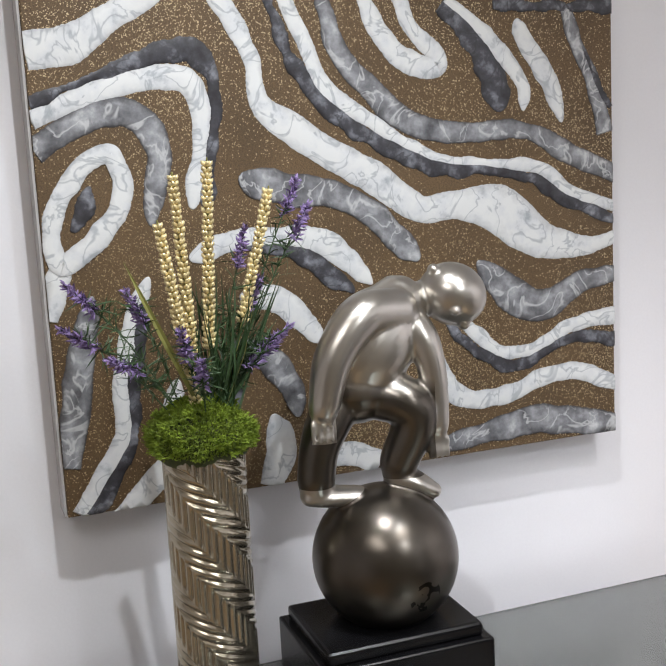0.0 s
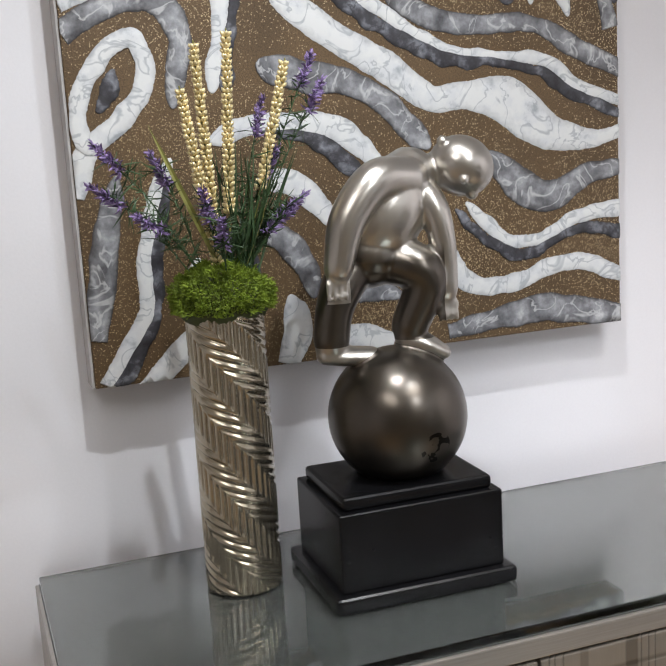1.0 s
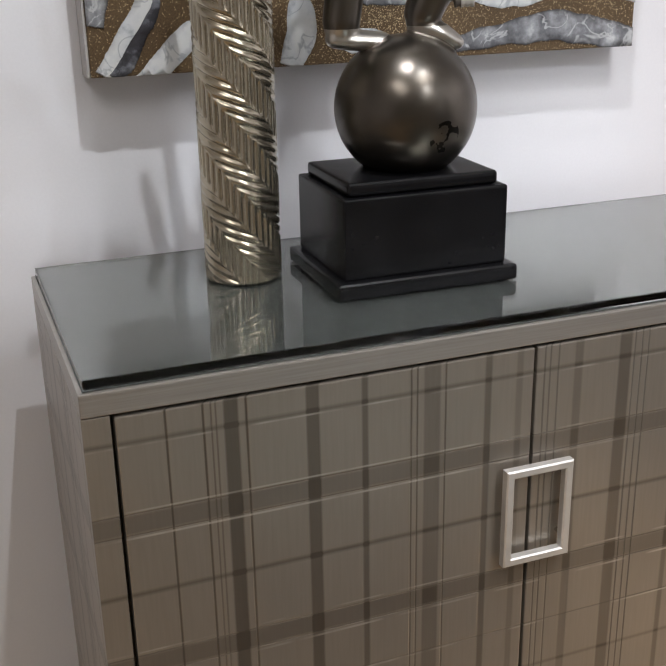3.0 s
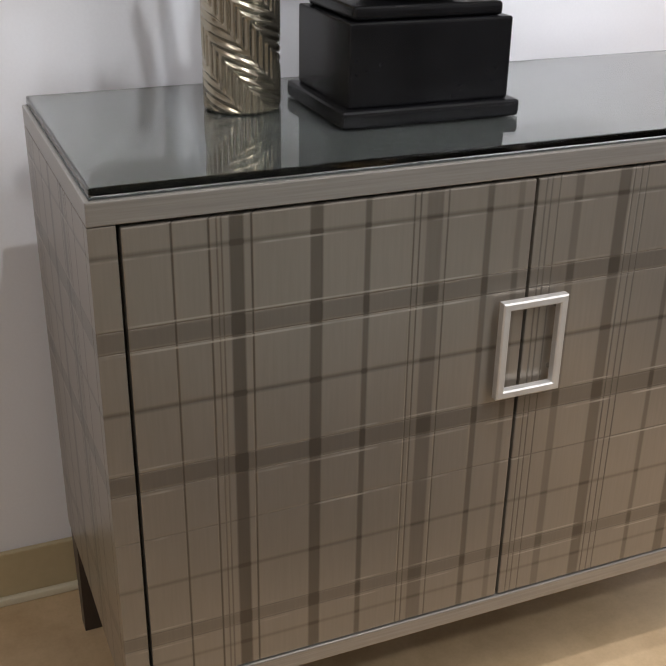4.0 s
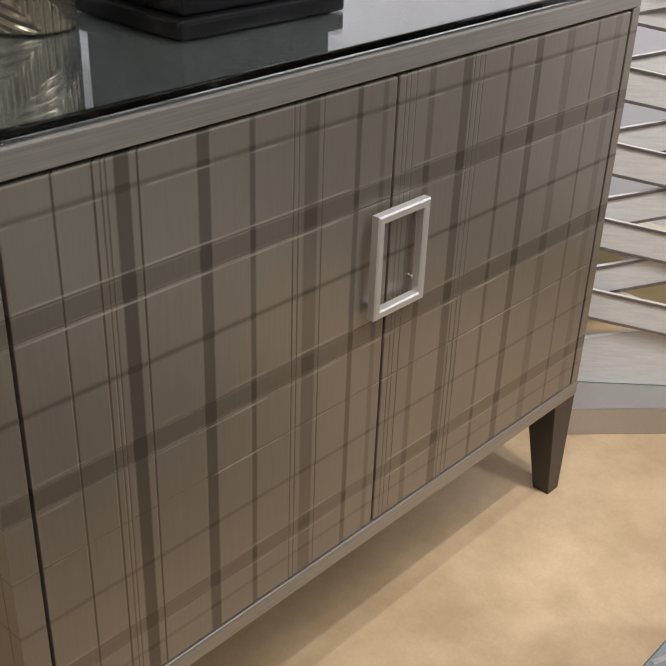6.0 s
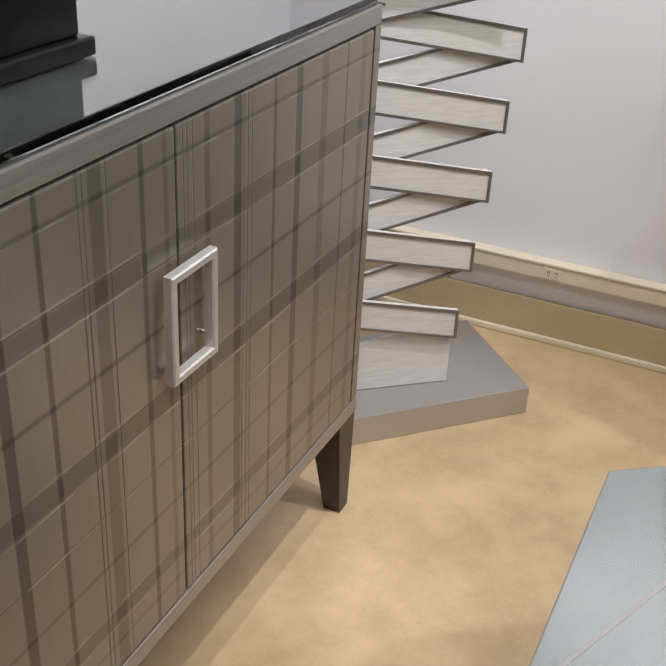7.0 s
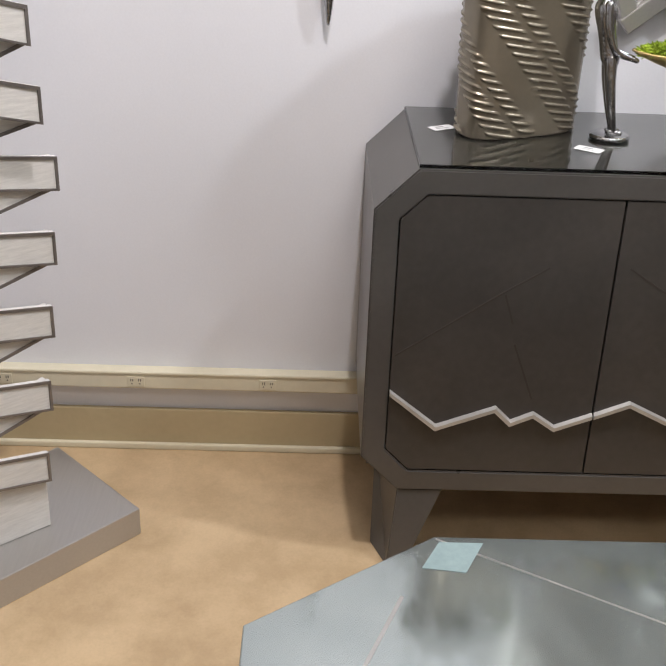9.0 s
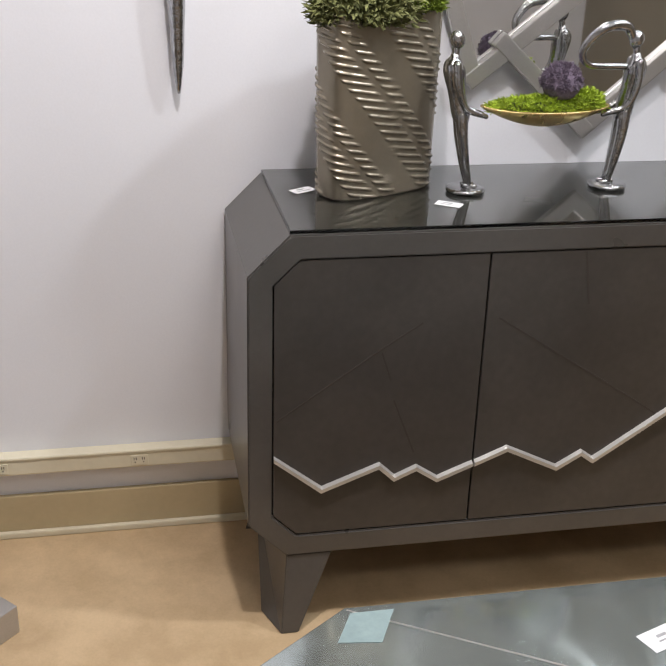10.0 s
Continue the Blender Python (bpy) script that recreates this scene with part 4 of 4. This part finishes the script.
def octagon(inset, y0=CY0, y1=CY1, z0=CZ0, z1=CZ1, ch=CH):
    k = inset * 0.4142
    a, b, c, d = y0 - inset, y1 + inset, z0 + inset, z1 - inset
    e = ch - inset + k * 1.0
    return [(a, c + e), (a, d - e), (a - e, d), (b + e, d), (b, d - e), (b, c + e), (b + e, c), (a - e, c)]


def charcoal_sideboard():
    ob = thing("sideboard", "charcoal lacquered sideboard with cut corners, silver zigzag trim and splayed legs", "sideboard")
    outer, inner = octagon(0), octagon(0.045)
    bm = bmesh.new()
    loops = []
    for x, ring in ((BX, outer), (FX, outer), (FX, inner), (FX + 0.02, inner)):
        loops.append([bm.verts.new((x, y, z)) for y, z in ring])
    for one, two in zip(loops[:3], loops[1:4]):
        for j in range(8):
            bm.faces.new((one[j], one[(j + 1) % 8], two[(j + 1) % 8], two[j]))
    bm.faces.new(loops[3]), bm.faces.new(loops[0])
    bmesh.ops.delete(bm, geom=[v for v in bm.verts if not v.link_faces], context="VERTS")
    bmesh.ops.recalc_face_normals(bm, faces=bm.faces[:])
    bmesh.ops.bevel(bm, geom=[e for e in bm.edges if abs(e.verts[0].co.x - FX) < 1e-4 and abs(e.verts[1].co.x - FX) < 1e-4], offset=0.003, segments=2, affect="EDGES")
    part("case", bm, GREYLAC, ob, "charcoal cut-corner case")
    dz0, dz1, top, ch = CZ0 + 0.048, CZ1 - 0.047, CZ1, CH - 0.029
    ys = [CY0 - 0.048, -1.099, -1.5365, -1.974, CY1 + 0.048]

    trims = (((0.0, 0.392), (0.235, 0.318), (0.52, 0.362), (0.60, 0.332), (0.71, 0.352), (0.82, 0.323), (1.0, 0.352)),
             ((0.0, 0.352), (0.15, 0.380), (0.395, 0.328), (0.51, 0.358), (0.57, 0.339), (0.93, 0.447), (1.0, 0.43)),
             ((0.0, 0.43), (0.3, 0.47), (0.55, 0.40), (0.7, 0.43), (1.0, 0.37)),
             ((0.0, 0.37), (0.3, 0.33), (0.5, 0.36), (0.8, 0.31), (1.0, 0.38)))
    for k in range(4):
        y0, y1 = ys[k] - (0.0018 if k else 0), ys[k + 1] + (0.0018 if k < 3 else 0)
        shape = [(y0, dz0), (y0, dz1), (y1, dz1), (y1, dz0)]
        if k == 0:
            shape = [(y0, dz0 + ch), (y0, dz1 - ch), (y0 - ch, dz1), (y1, dz1), (y1, dz0), (y0 - ch, dz0)]
        if k == 3:
            shape = [(y0, dz0), (y0, dz1), (y1 + ch, dz1), (y1, dz1 - ch), (y1, dz0 + ch), (y1 + ch, dz0)]
        door = part("door", prism([(FX + 0.019, y, z) for y, z in shape], (-0.017, 0, 0), 0.0015), GREYDOOR, ob, "dark charcoal door with faint engraved lines")
        lines = bmesh.new()
        marks = ((((0.015, 0.47), (0.50, 0.604)), ((0.50, 0.604), (0.70, 0.655)), ((0.51, 0.60), (0.56, 0.542)), ((0.58, 0.50), (0.695, 0.385))), (((0.056, 0.658), (0.58, 0.512)), ((0.58, 0.512), (0.9, 0.42)), ((0.415, 0.782), (0.455, 0.677))), (((0.1, 0.7), (0.9, 0.5)),), (((0.2, 0.5), (0.8, 0.66)),))[k]
        for (fa, za), (fb, zb) in marks:
            a, b = Vector((0, y0 + (y1 - y0) * fa, za)), Vector((0, y0 + (y1 - y0) * fb, zb))
            d = (b - a).normalized()
            n = Vector((0, -d.z, d.y)) * 0.0017
            q = [a - n, b - n, b + n, a + n]
            lo = [lines.verts.new((FX + 0.0022, v.y, v.z)) for v in q]
            hi = [lines.verts.new((FX + 0.0014, v.y, v.z)) for v in q]
            lines.faces.new(lo), lines.faces.new(hi)
            for j in range(4):
                lines.faces.new((lo[j], lo[(j + 1) % 4], hi[(j + 1) % 4], hi[j]))
        bmesh.ops.recalc_face_normals(lines, faces=lines.faces[:])
        part("engraved_line", lines, DARKSLOT, door)
        bar = bmesh.new()
        pts = [(y0 + (y1 - y0) * f, z) for f, z in trims[k]]
        rows = []
        for i, (y, z) in enumerate(pts):
            da = Vector(pts[i]) - Vector(pts[max(i - 1, 0)]) if i else Vector(pts[1]) - Vector(pts[0])
            db = Vector(pts[min(i + 1, len(pts) - 1)]) - Vector(pts[i]) if i < len(pts) - 1 else da
            m = (da.normalized() + db.normalized()).normalized()
            n = Vector((-m.y, m.x)) * 0.0062 / max(0.5, m.dot(da.normalized()))
            if i in (0, len(pts) - 1):
                n = Vector((0, -0.0066))
            rows.append([bar.verts.new((x, y + n.x * s, z + n.y * s)) for x, s in ((FX + 0.0015, -1), (FX - 0.008, -0.6), (FX - 0.008, 0.6), (FX + 0.0015, 1))])
        for one, two in zip(rows, rows[1:]):
            for j in range(4):
                bar.faces.new((one[j], one[(j + 1) % 4], two[(j + 1) % 4], two[j]))
        bar.faces.new(rows[0]), bar.faces.new(rows[-1])
        bmesh.ops.recalc_face_normals(bar, faces=bar.faces[:])
        part("zigzag_pull", bar, SILVER, door, "raised silver zigzag trim")
    for y, s in ((CY0, -1), (CY1, 1)):
        for x, t in ((FX, 1), (BX, -1)):
            bm = bmesh.new()
            hull = []
            for dx, dy, z in ((0.004, 0.076, CZ0 - 0.0005), (0.004, 0.166, CZ0 - 0.0005), (0.26, 0.150, CZ0 - 0.0005), (0.26, 0.045 if t > 0 else 0.076, CZ0 - 0.0005), (-0.023, 0.062, 0), (-0.023, 0.098, 0), (0.055, 0.085, 0), (0.055, 0.031, 0)):
                if t < 0:
                    dx = min(dx, 0.08) if z else max(dx, 0.004)
                hull.append(bm.verts.new((x + t * dx, y + s * dy, z)))
            for q in ((0, 1, 2, 3), (4, 5, 6, 7), (0, 1, 5, 4), (1, 2, 6, 5), (2, 3, 7, 6), (3, 0, 4, 7)):
                bm.faces.new([hull[k] for k in q])
            bmesh.ops.recalc_face_normals(bm, faces=bm.faces[:])
            bmesh.ops.bevel(bm, geom=bm.edges[:], offset=0.002, segments=2, affect="EDGES")
            part("leg", bm, GREYLAC, ob, "splayed charcoal leg")
    part("leg_rail", box((FX + 0.06, CY1 + 0.17, CZ0 - 0.03), (FX + 0.08, CY0 - 0.17, CZ0 - 0.001)), DARKWOOD, ob)


charcoal_sideboard()
TZ = CZ1 + 0.0075
tagged(part("glass_top", box((FX + 0.004, CY1 + CH, CZ1 + 0.0008), (BX - 0.002, CY0 - CH, TZ), 0.002), GLASS), "clear green-tinted glass top lying on the charcoal sideboard", "glass top")


def oval_vase():
    """Wide taupe vase with slanting rows of silver ridges."""
    hx, hy, Z, cols, rows, power = 0.127, 0.056, 0.335, 460, 330, 3.2
    plan, run = [], 0.0
    for j in range(cols):
        a = 2 * math.pi * j / cols
        c, s = math.cos(a), math.sin(a)
        x, y = hx * math.copysign(abs(c) ** (2 / power), c), hy * math.copysign(abs(s) ** (2 / power), s)
        if plan:
            run += math.hypot(x - plan[-1][0], y - plan[-1][1])
        plan.append((x, y, run))
    verts, faces = [], []
    for i in range(rows + 1):
        z = Z * i / rows
        swell = 1.0 - 0.05 * (1 - z / Z)
        for j, (x, y, s) in enumerate(plan):
            diag = (z / 0.19 + s / 0.165 + 10.65) % 1.0
            lane = 1.0 if diag < 0.36 or 0.42 < diag < 0.64 else 0.0
            edge = min(1.0, 9 * min(abs(diag - q) for q in (0.0, 0.36, 0.42, 0.64, 1.0)) * 2.5)
            wave = max(0.0, math.sin(2 * math.pi * (z + 0.16 * s) / 0.0138))
            out = 0.0034 * lane * edge * wave ** 0.7
            k = swell + out / math.hypot(x, y)
            if i < 3:
                k -= 0.02 * (3 - i) / 3
            verts.append((x * k, y * k, z))
    for i in range(rows):
        for j in range(cols):
            k = (j + 1) % cols
            faces.append((i * cols + j, i * cols + k, (i + 1) * cols + k, (i + 1) * cols + j))
    base = len(verts)
    for f, z in ((0.93, Z), (0.93, Z - 0.05)):
        verts += [(x * f, y * f, z) for x, y, _ in plan]
    for one, two in ((rows * cols, base), (base, base + cols)):
        for j in range(cols):
            k = (j + 1) % cols
            faces.append((one + j, one + k, two + k, two + j))
    faces += [tuple(range(cols))[::-1], tuple(range(base + cols, base + 2 * cols))]
    me = bpy.data.meshes.new("vase")
    me.from_pydata(verts, [], faces)
    me.update()
    for p in me.polygons:
        p.use_smooth = len(p.vertices) == 4
    ob = part("vase", me, VASETAUPE)
    ob.matrix_world = pose(1.772, -0.934, TZ + 0.0005, 0, 0, -66)
    tagged(ob, "wide oval taupe vase with slanting rows of silver ridges", "vase")
    rng = random.Random(8)
    plant = thing("moss_arrangement", "mixed green and dry brown moss filling the oval vase", "moss", (1.772, -0.934, TZ + Z - 0.03), -66)
    core = bmesh.new()
    bmesh.ops.create_icosphere(core, subdivisions=3, radius=1, matrix=Matrix.Translation((0, 0, 0.01)) @ Matrix.Diagonal((0.112, 0.046, 0.05, 1)))
    part("moss_core", core, FOAM, plant)
    part("dry_moss", moss_dome((-0.03, 0, 0.03), 0.095, 0.060, 0.050, 5200, 0.018, rng, bmesh.new()), DRYMOSS, plant, "dry brown-green moss")["kind"] = "stuff"
    part("moss", moss_dome((0.065, -0.005, 0.045), 0.060, 0.056, 0.050, 4200, 0.009, rng, bmesh.new()), MOSS, plant, "bright green moss")["kind"] = "stuff"


oval_vase()


def chrome_bearer(at, rz, arch, lean):
    """A slim polished figure on a round foot."""
    bm = bmesh.new()
    lathe([(0.036, 0), (0.038, 0.003), (0.038, 0.007), (0.034, 0.010)], 40, bm)
    for s in (-1, 1):
        tube([(0.004, s * 0.007, 0.014, 0.006), (0.0, s * 0.009, 0.06, 0.0085), (-0.002, s * 0.010, 0.11, 0.011), (0.0, s * 0.008, 0.15, 0.013)], bm, 12, 5)
        tube([(-0.004, s * 0.007, 0.014, 0.005), (0.016, s * 0.010, 0.013, 0.0045)], bm, 10, 3)
        tube([(-0.004, s * 0.019, 0.245, 0.009), (-0.006, s * 0.024, 0.205, 0.0075), (0.006, s * 0.021, 0.165, 0.0065), (0.046, s * 0.012, 0.148, 0.005)], bm, 10, 5)
    tube([(0.0, 0, 0.148, 0.018), (-0.004, 0, 0.19, 0.017), (-0.006, 0, 0.235, 0.021), (-0.003, 0, 0.255, 0.010)], bm, 14, 6, 1.1)
    tube([(-0.003, 0, 0.254, 0.007), (0.001, 0, 0.272, 0.007)], bm, 10, 3)
    bmesh.ops.create_uvsphere(bm, u_segments=20, v_segments=14, radius=0.0145, matrix=Matrix.Translation((0.004, 0, 0.287)) @ Matrix.Diagonal((1, 0.88, 1.15, 1)))
    if arch:
        tube([(0.012, 0.0, 0.290, 0.008), (0.035, 0.006, 0.312, 0.010), (0.075, 0.010, 0.310, 0.010), (0.102, 0.006, 0.285, 0.009), (0.108, 0.0, 0.258, 0.007), (0.085, -0.004, 0.238, 0.006), (0.03, -0.004, 0.236, 0.006), (0.0, 0, 0.236, 0.006)], bm, 12, 8)
    for v in bm.verts:
        v.co.x -= lean * max(0.0, v.co.z - 0.012) / 0.3
    ob = part("figurine", bm, SHINY, smooth=True)
    ob.matrix_world = pose(*at, 0, 0, rz)
    return tagged(ob, "slim polished chrome figurine on a round foot holding a tray", "figurine", "chrome tray bearers")


chrome_bearer((1.735, -1.108, TZ + 0.0005), -90, False, 0.045)
chrome_bearer((1.742, -1.405, TZ + 0.0005), 90, True, 0.028)


def moss_tray():
    """A shallow gold boat-shaped tray between the two figurines."""
    ob = thing("tray", "shallow gold boat-shaped tray held between two figurines", "tray", (1.738, -1.256, TZ + 0.126))
    n, m = 40, 6
    bm = bmesh.new()
    rings = []
    for inner in (0, 1):
        for k in range(m + 1):
            f = k / m if not inner else 1 - k / m
            r = 0.06 + 0.94 * f
            z = 0.032 * f**2 + (0.003 if inner else 0)
            rings.append([bm.verts.new((0.046 * r * (0.97 if inner else 1) * math.cos(a), 0.130 * r * (0.985 if inner else 1) * math.sin(a), z + 0.006 * abs(math.sin(a)) ** 3 * f)) for a in (2 * math.pi * j / n for j in range(n))])
    for one, two in zip(rings, rings[1:]):
        for j in range(n):
            bm.faces.new((one[j], one[(j + 1) % n], two[(j + 1) % n], two[j]))
    bm.faces.new(rings[0][::-1]), bm.faces.new(rings[-1])
    part("bowl", bm, GOLD, ob, smooth=True)
    rng = random.Random(11)
    bed = thing("tray_moss", "lime green moss heaped in the gold tray", "moss", (1.738, -1.256, TZ + 0.160))
    core = bmesh.new()
    bmesh.ops.create_icosphere(core, subdivisions=3, radius=1, matrix=Matrix.Diagonal((0.034, 0.106, 0.014, 1)))
    part("moss_core", core, FOAM, bed)
    part("moss", moss_dome((0, 0, 0.0), 0.036, 0.112, 0.020, 6500, 0.0060, rng, bmesh.new()), LIME, bed, "lime moss")["kind"] = "stuff"
    part("moss", moss_dome((0, -0.075, 0.01), 0.030, 0.036, 0.022, 2200, 0.0065, rng, bmesh.new()), LIME, bed)["kind"] = "stuff"
    ball = thing("moss_ball", "dusty purple dried moss ball on the tray", "moss ball", (1.738, -1.283, TZ + 0.207))
    core = bmesh.new()
    bmesh.ops.create_icosphere(core, subdivisions=4, radius=0.036)
    for v in core.verts:
        v.co *= 1 + 0.07 * noise.noise(v.co * 130)
    part("ball_core", core, MAUVE, ball)
    part("moss", moss_dome((0, 0, 0), 0.036, 0.036, 0.036, 3500, 0.0045, rng, bmesh.new()), MAUVE, ball)["kind"] = "stuff"


moss_tray()


def price_tag(at, rz, size=(0.05, 0.028)):
    ob = thing("price_tag", "small white printed price card lying flat", "price tag", at, rz, "price tags")
    part("card", box((-size[0] / 2, -size[1] / 2, 0), (size[0] / 2, size[1] / 2, 0.0009), 0.0003, 1), PAPER, ob)
    bars = bmesh.new()
    box((-0.012, 0.002, 0.0010), (0.006, 0.007, 0.0013), bm=bars)
    box((-0.016, -0.006, 0.0010), (0.012, -0.0035, 0.0013), bm=bars)
    part("print_bar", bars, INK, ob)


price_tag((1.772, -0.795, TZ + 0.0003), -60)
price_tag((1.655, -1.052, TZ + 0.0003), -125)

# ---- on the east wall ----


def wall_mirror():
    """Mirror with a zigzag border of silver-leaf bars."""
    ob = thing("wall_mirror", "wall mirror with a lattice of silver-leaf zigzag bars", "mirror", (WX, 0.012, -0.032))
    edge = [(-1.118, 1.20), (-1.172, 1.062), (-1.243, 1.125), (-1.43, 0.955), (-1.62, 1.115), (-1.74, 1.0), (-1.85, 1.10), (-1.85, 1.75), (-1.118, 1.75)]
    part("glass", prism([(-0.006, y, z) for y, z in edge], (-0.006, 0, 0)), MIRROR, ob, "silvered mirror glass")
    bars = [((-1.105, 1.26), (-1.180, 1.050)), ((-1.165, 1.045), (-1.47, 1.29)), ((-1.225, 1.135), (-1.44, 0.940)), ((-1.42, 0.940), (-1.63, 1.125)), ((-1.61, 1.125), (-1.75, 0.985)), ((-1.73, 0.985), (-1.86, 1.11)), ((-1.105, 1.24), (-1.105, 1.77)), ((-1.86, 1.15), (-1.86, 1.77)), ((-1.105, 1.76), (-1.86, 1.76)), ((-1.47, 1.28), (-1.80, 1.56))]
    for k, ((ya, za), (yb, zb)) in enumerate(bars):
        a, b = Vector((0, ya, za)), Vector((0, yb, zb))
        d = (b - a).normalized()
        n = Vector((0, -d.z, d.y)) * 0.017
        x = -0.013 - 0.0013 * (k % 3)
        part("frame_bar", prism([Vector((x, 0, 0)) + p for p in (a - n, b - n, b + n, a + n)], (-0.018, 0, 0), 0.003), STEEL, ob, "silver-leaf frame bar")


wall_mirror()


def wall_ornament():
    ob = part("wall_ornament", lathe([(0.0025, 0.0), (0.005, 0.012), (0.010, 0.05), (0.0125, 0.085), (0.014, 0.12), (0.0165, 0.16), (0.0185, 0.21), (0.0165, 0.26), (0.010, 0.31), (0.004, 0.36)], 28), SHINY, smooth=True)
    ob.matrix_world = pose(WX - 0.0205, -0.572, 0.997)
    tagged(ob, "long hammered silver drop ornament hung on the wall", "wall ornament")


wall_ornament()

# ---- the glass coffee table ----


def coffee_table():
    x0, x1, y0, y1, cx, cy, z = 0.10, 1.05, -0.478, -1.72, 0.198, 0.268, 0.42
    ring = [(x0 + cx, y0), (x1 - cx, y0), (x1, y0 - cy), (x1, y1 + cy), (x1 - cx, y1), (x0 + cx, y1), (x0, y1 + cy), (x0, y0 - cy)]
    ob = thing("coffee_table", "low octagonal coffee table with an aqua-tinted mirrored glass top", "coffee table")
    m, n, l, b = shader("aqua_tinted_mirror_glass")
    v = coords(n, l)
    f = noise_tex(n, l, v, 5, 4)
    smear = noise_tex(n, l, coords(n, l, (1, 2.2, 1)), 9, 6, 0.65)
    l.new(ramp(n, l, f, [(0.3, (0.34, 0.385, 0.38)), (0.7, (0.43, 0.475, 0.465))]), b.inputs["Base Color"])
    l.new(calc(n, l, "MULTIPLY_ADD", ramp_value(n, l, smear, 0.35, 0.7), 0.15, 0.05), b.inputs["Roughness"])
    b.inputs["Metallic"].default_value = 0.8
    part("glass_panel", prism([(x, y, z - 0.012) for x, y in ring], (0, 0, 0.012), 0.0025), m, ob, "aqua-tinted mirrored glass panel")
    for (xa, ya), (xb, yb), wide, metal, label in (((1.044, -0.748), (0.853, -1.071), 0.0016, STEEL, "bright bevelled joint line"), ((0.915, -0.690), (0.420, -0.484), 0.0028, STEEL, "grey joint strip")):
        a, e = Vector((xa, ya, z)), Vector((xb, yb, z))
        side = (e - a).normalized().cross(Vector((0, 0, 1))) * wide
        part("bevel_line", prism([a - side, e - side, e + side, a + side], (0, 0, 0.0006)), metal, ob, label)
    inner = [((x - 0.575) * 0.96 + 0.575, (y + 1.099) * 0.965 - 1.099) for x, y in ring]
    part("apron", prism([(x, y, z - 0.07) for x, y in inner], (0, 0, 0.0575), 0.003), STEEL, ob, "brushed steel apron")
    for x, y in ((x0 + 0.16, y0 - 0.20), (x1 - 0.16, y0 - 0.20), (x1 - 0.16, y1 + 0.20), (x0 + 0.16, y1 + 0.20)):
        part("leg", box((x - 0.03, y - 0.03, 0), (x + 0.03, y + 0.03, z - 0.0705), 0.003), STEEL, ob)


coffee_table()


def clear_sticker():
    corners = [(1.036, -0.752), (1.036, -0.817), (0.968, -0.784), (0.976, -0.722)]
    tagged(part("sticker", prism([(x, y, 0.4202) for x, y in corners], (0, 0, 0.0006)), STICKER), "pale aqua plastic sticker on the glass table top", "sticker")


clear_sticker()
price_tag((0.918, -1.185, 0.4203), -70, (0.075, 0.04))
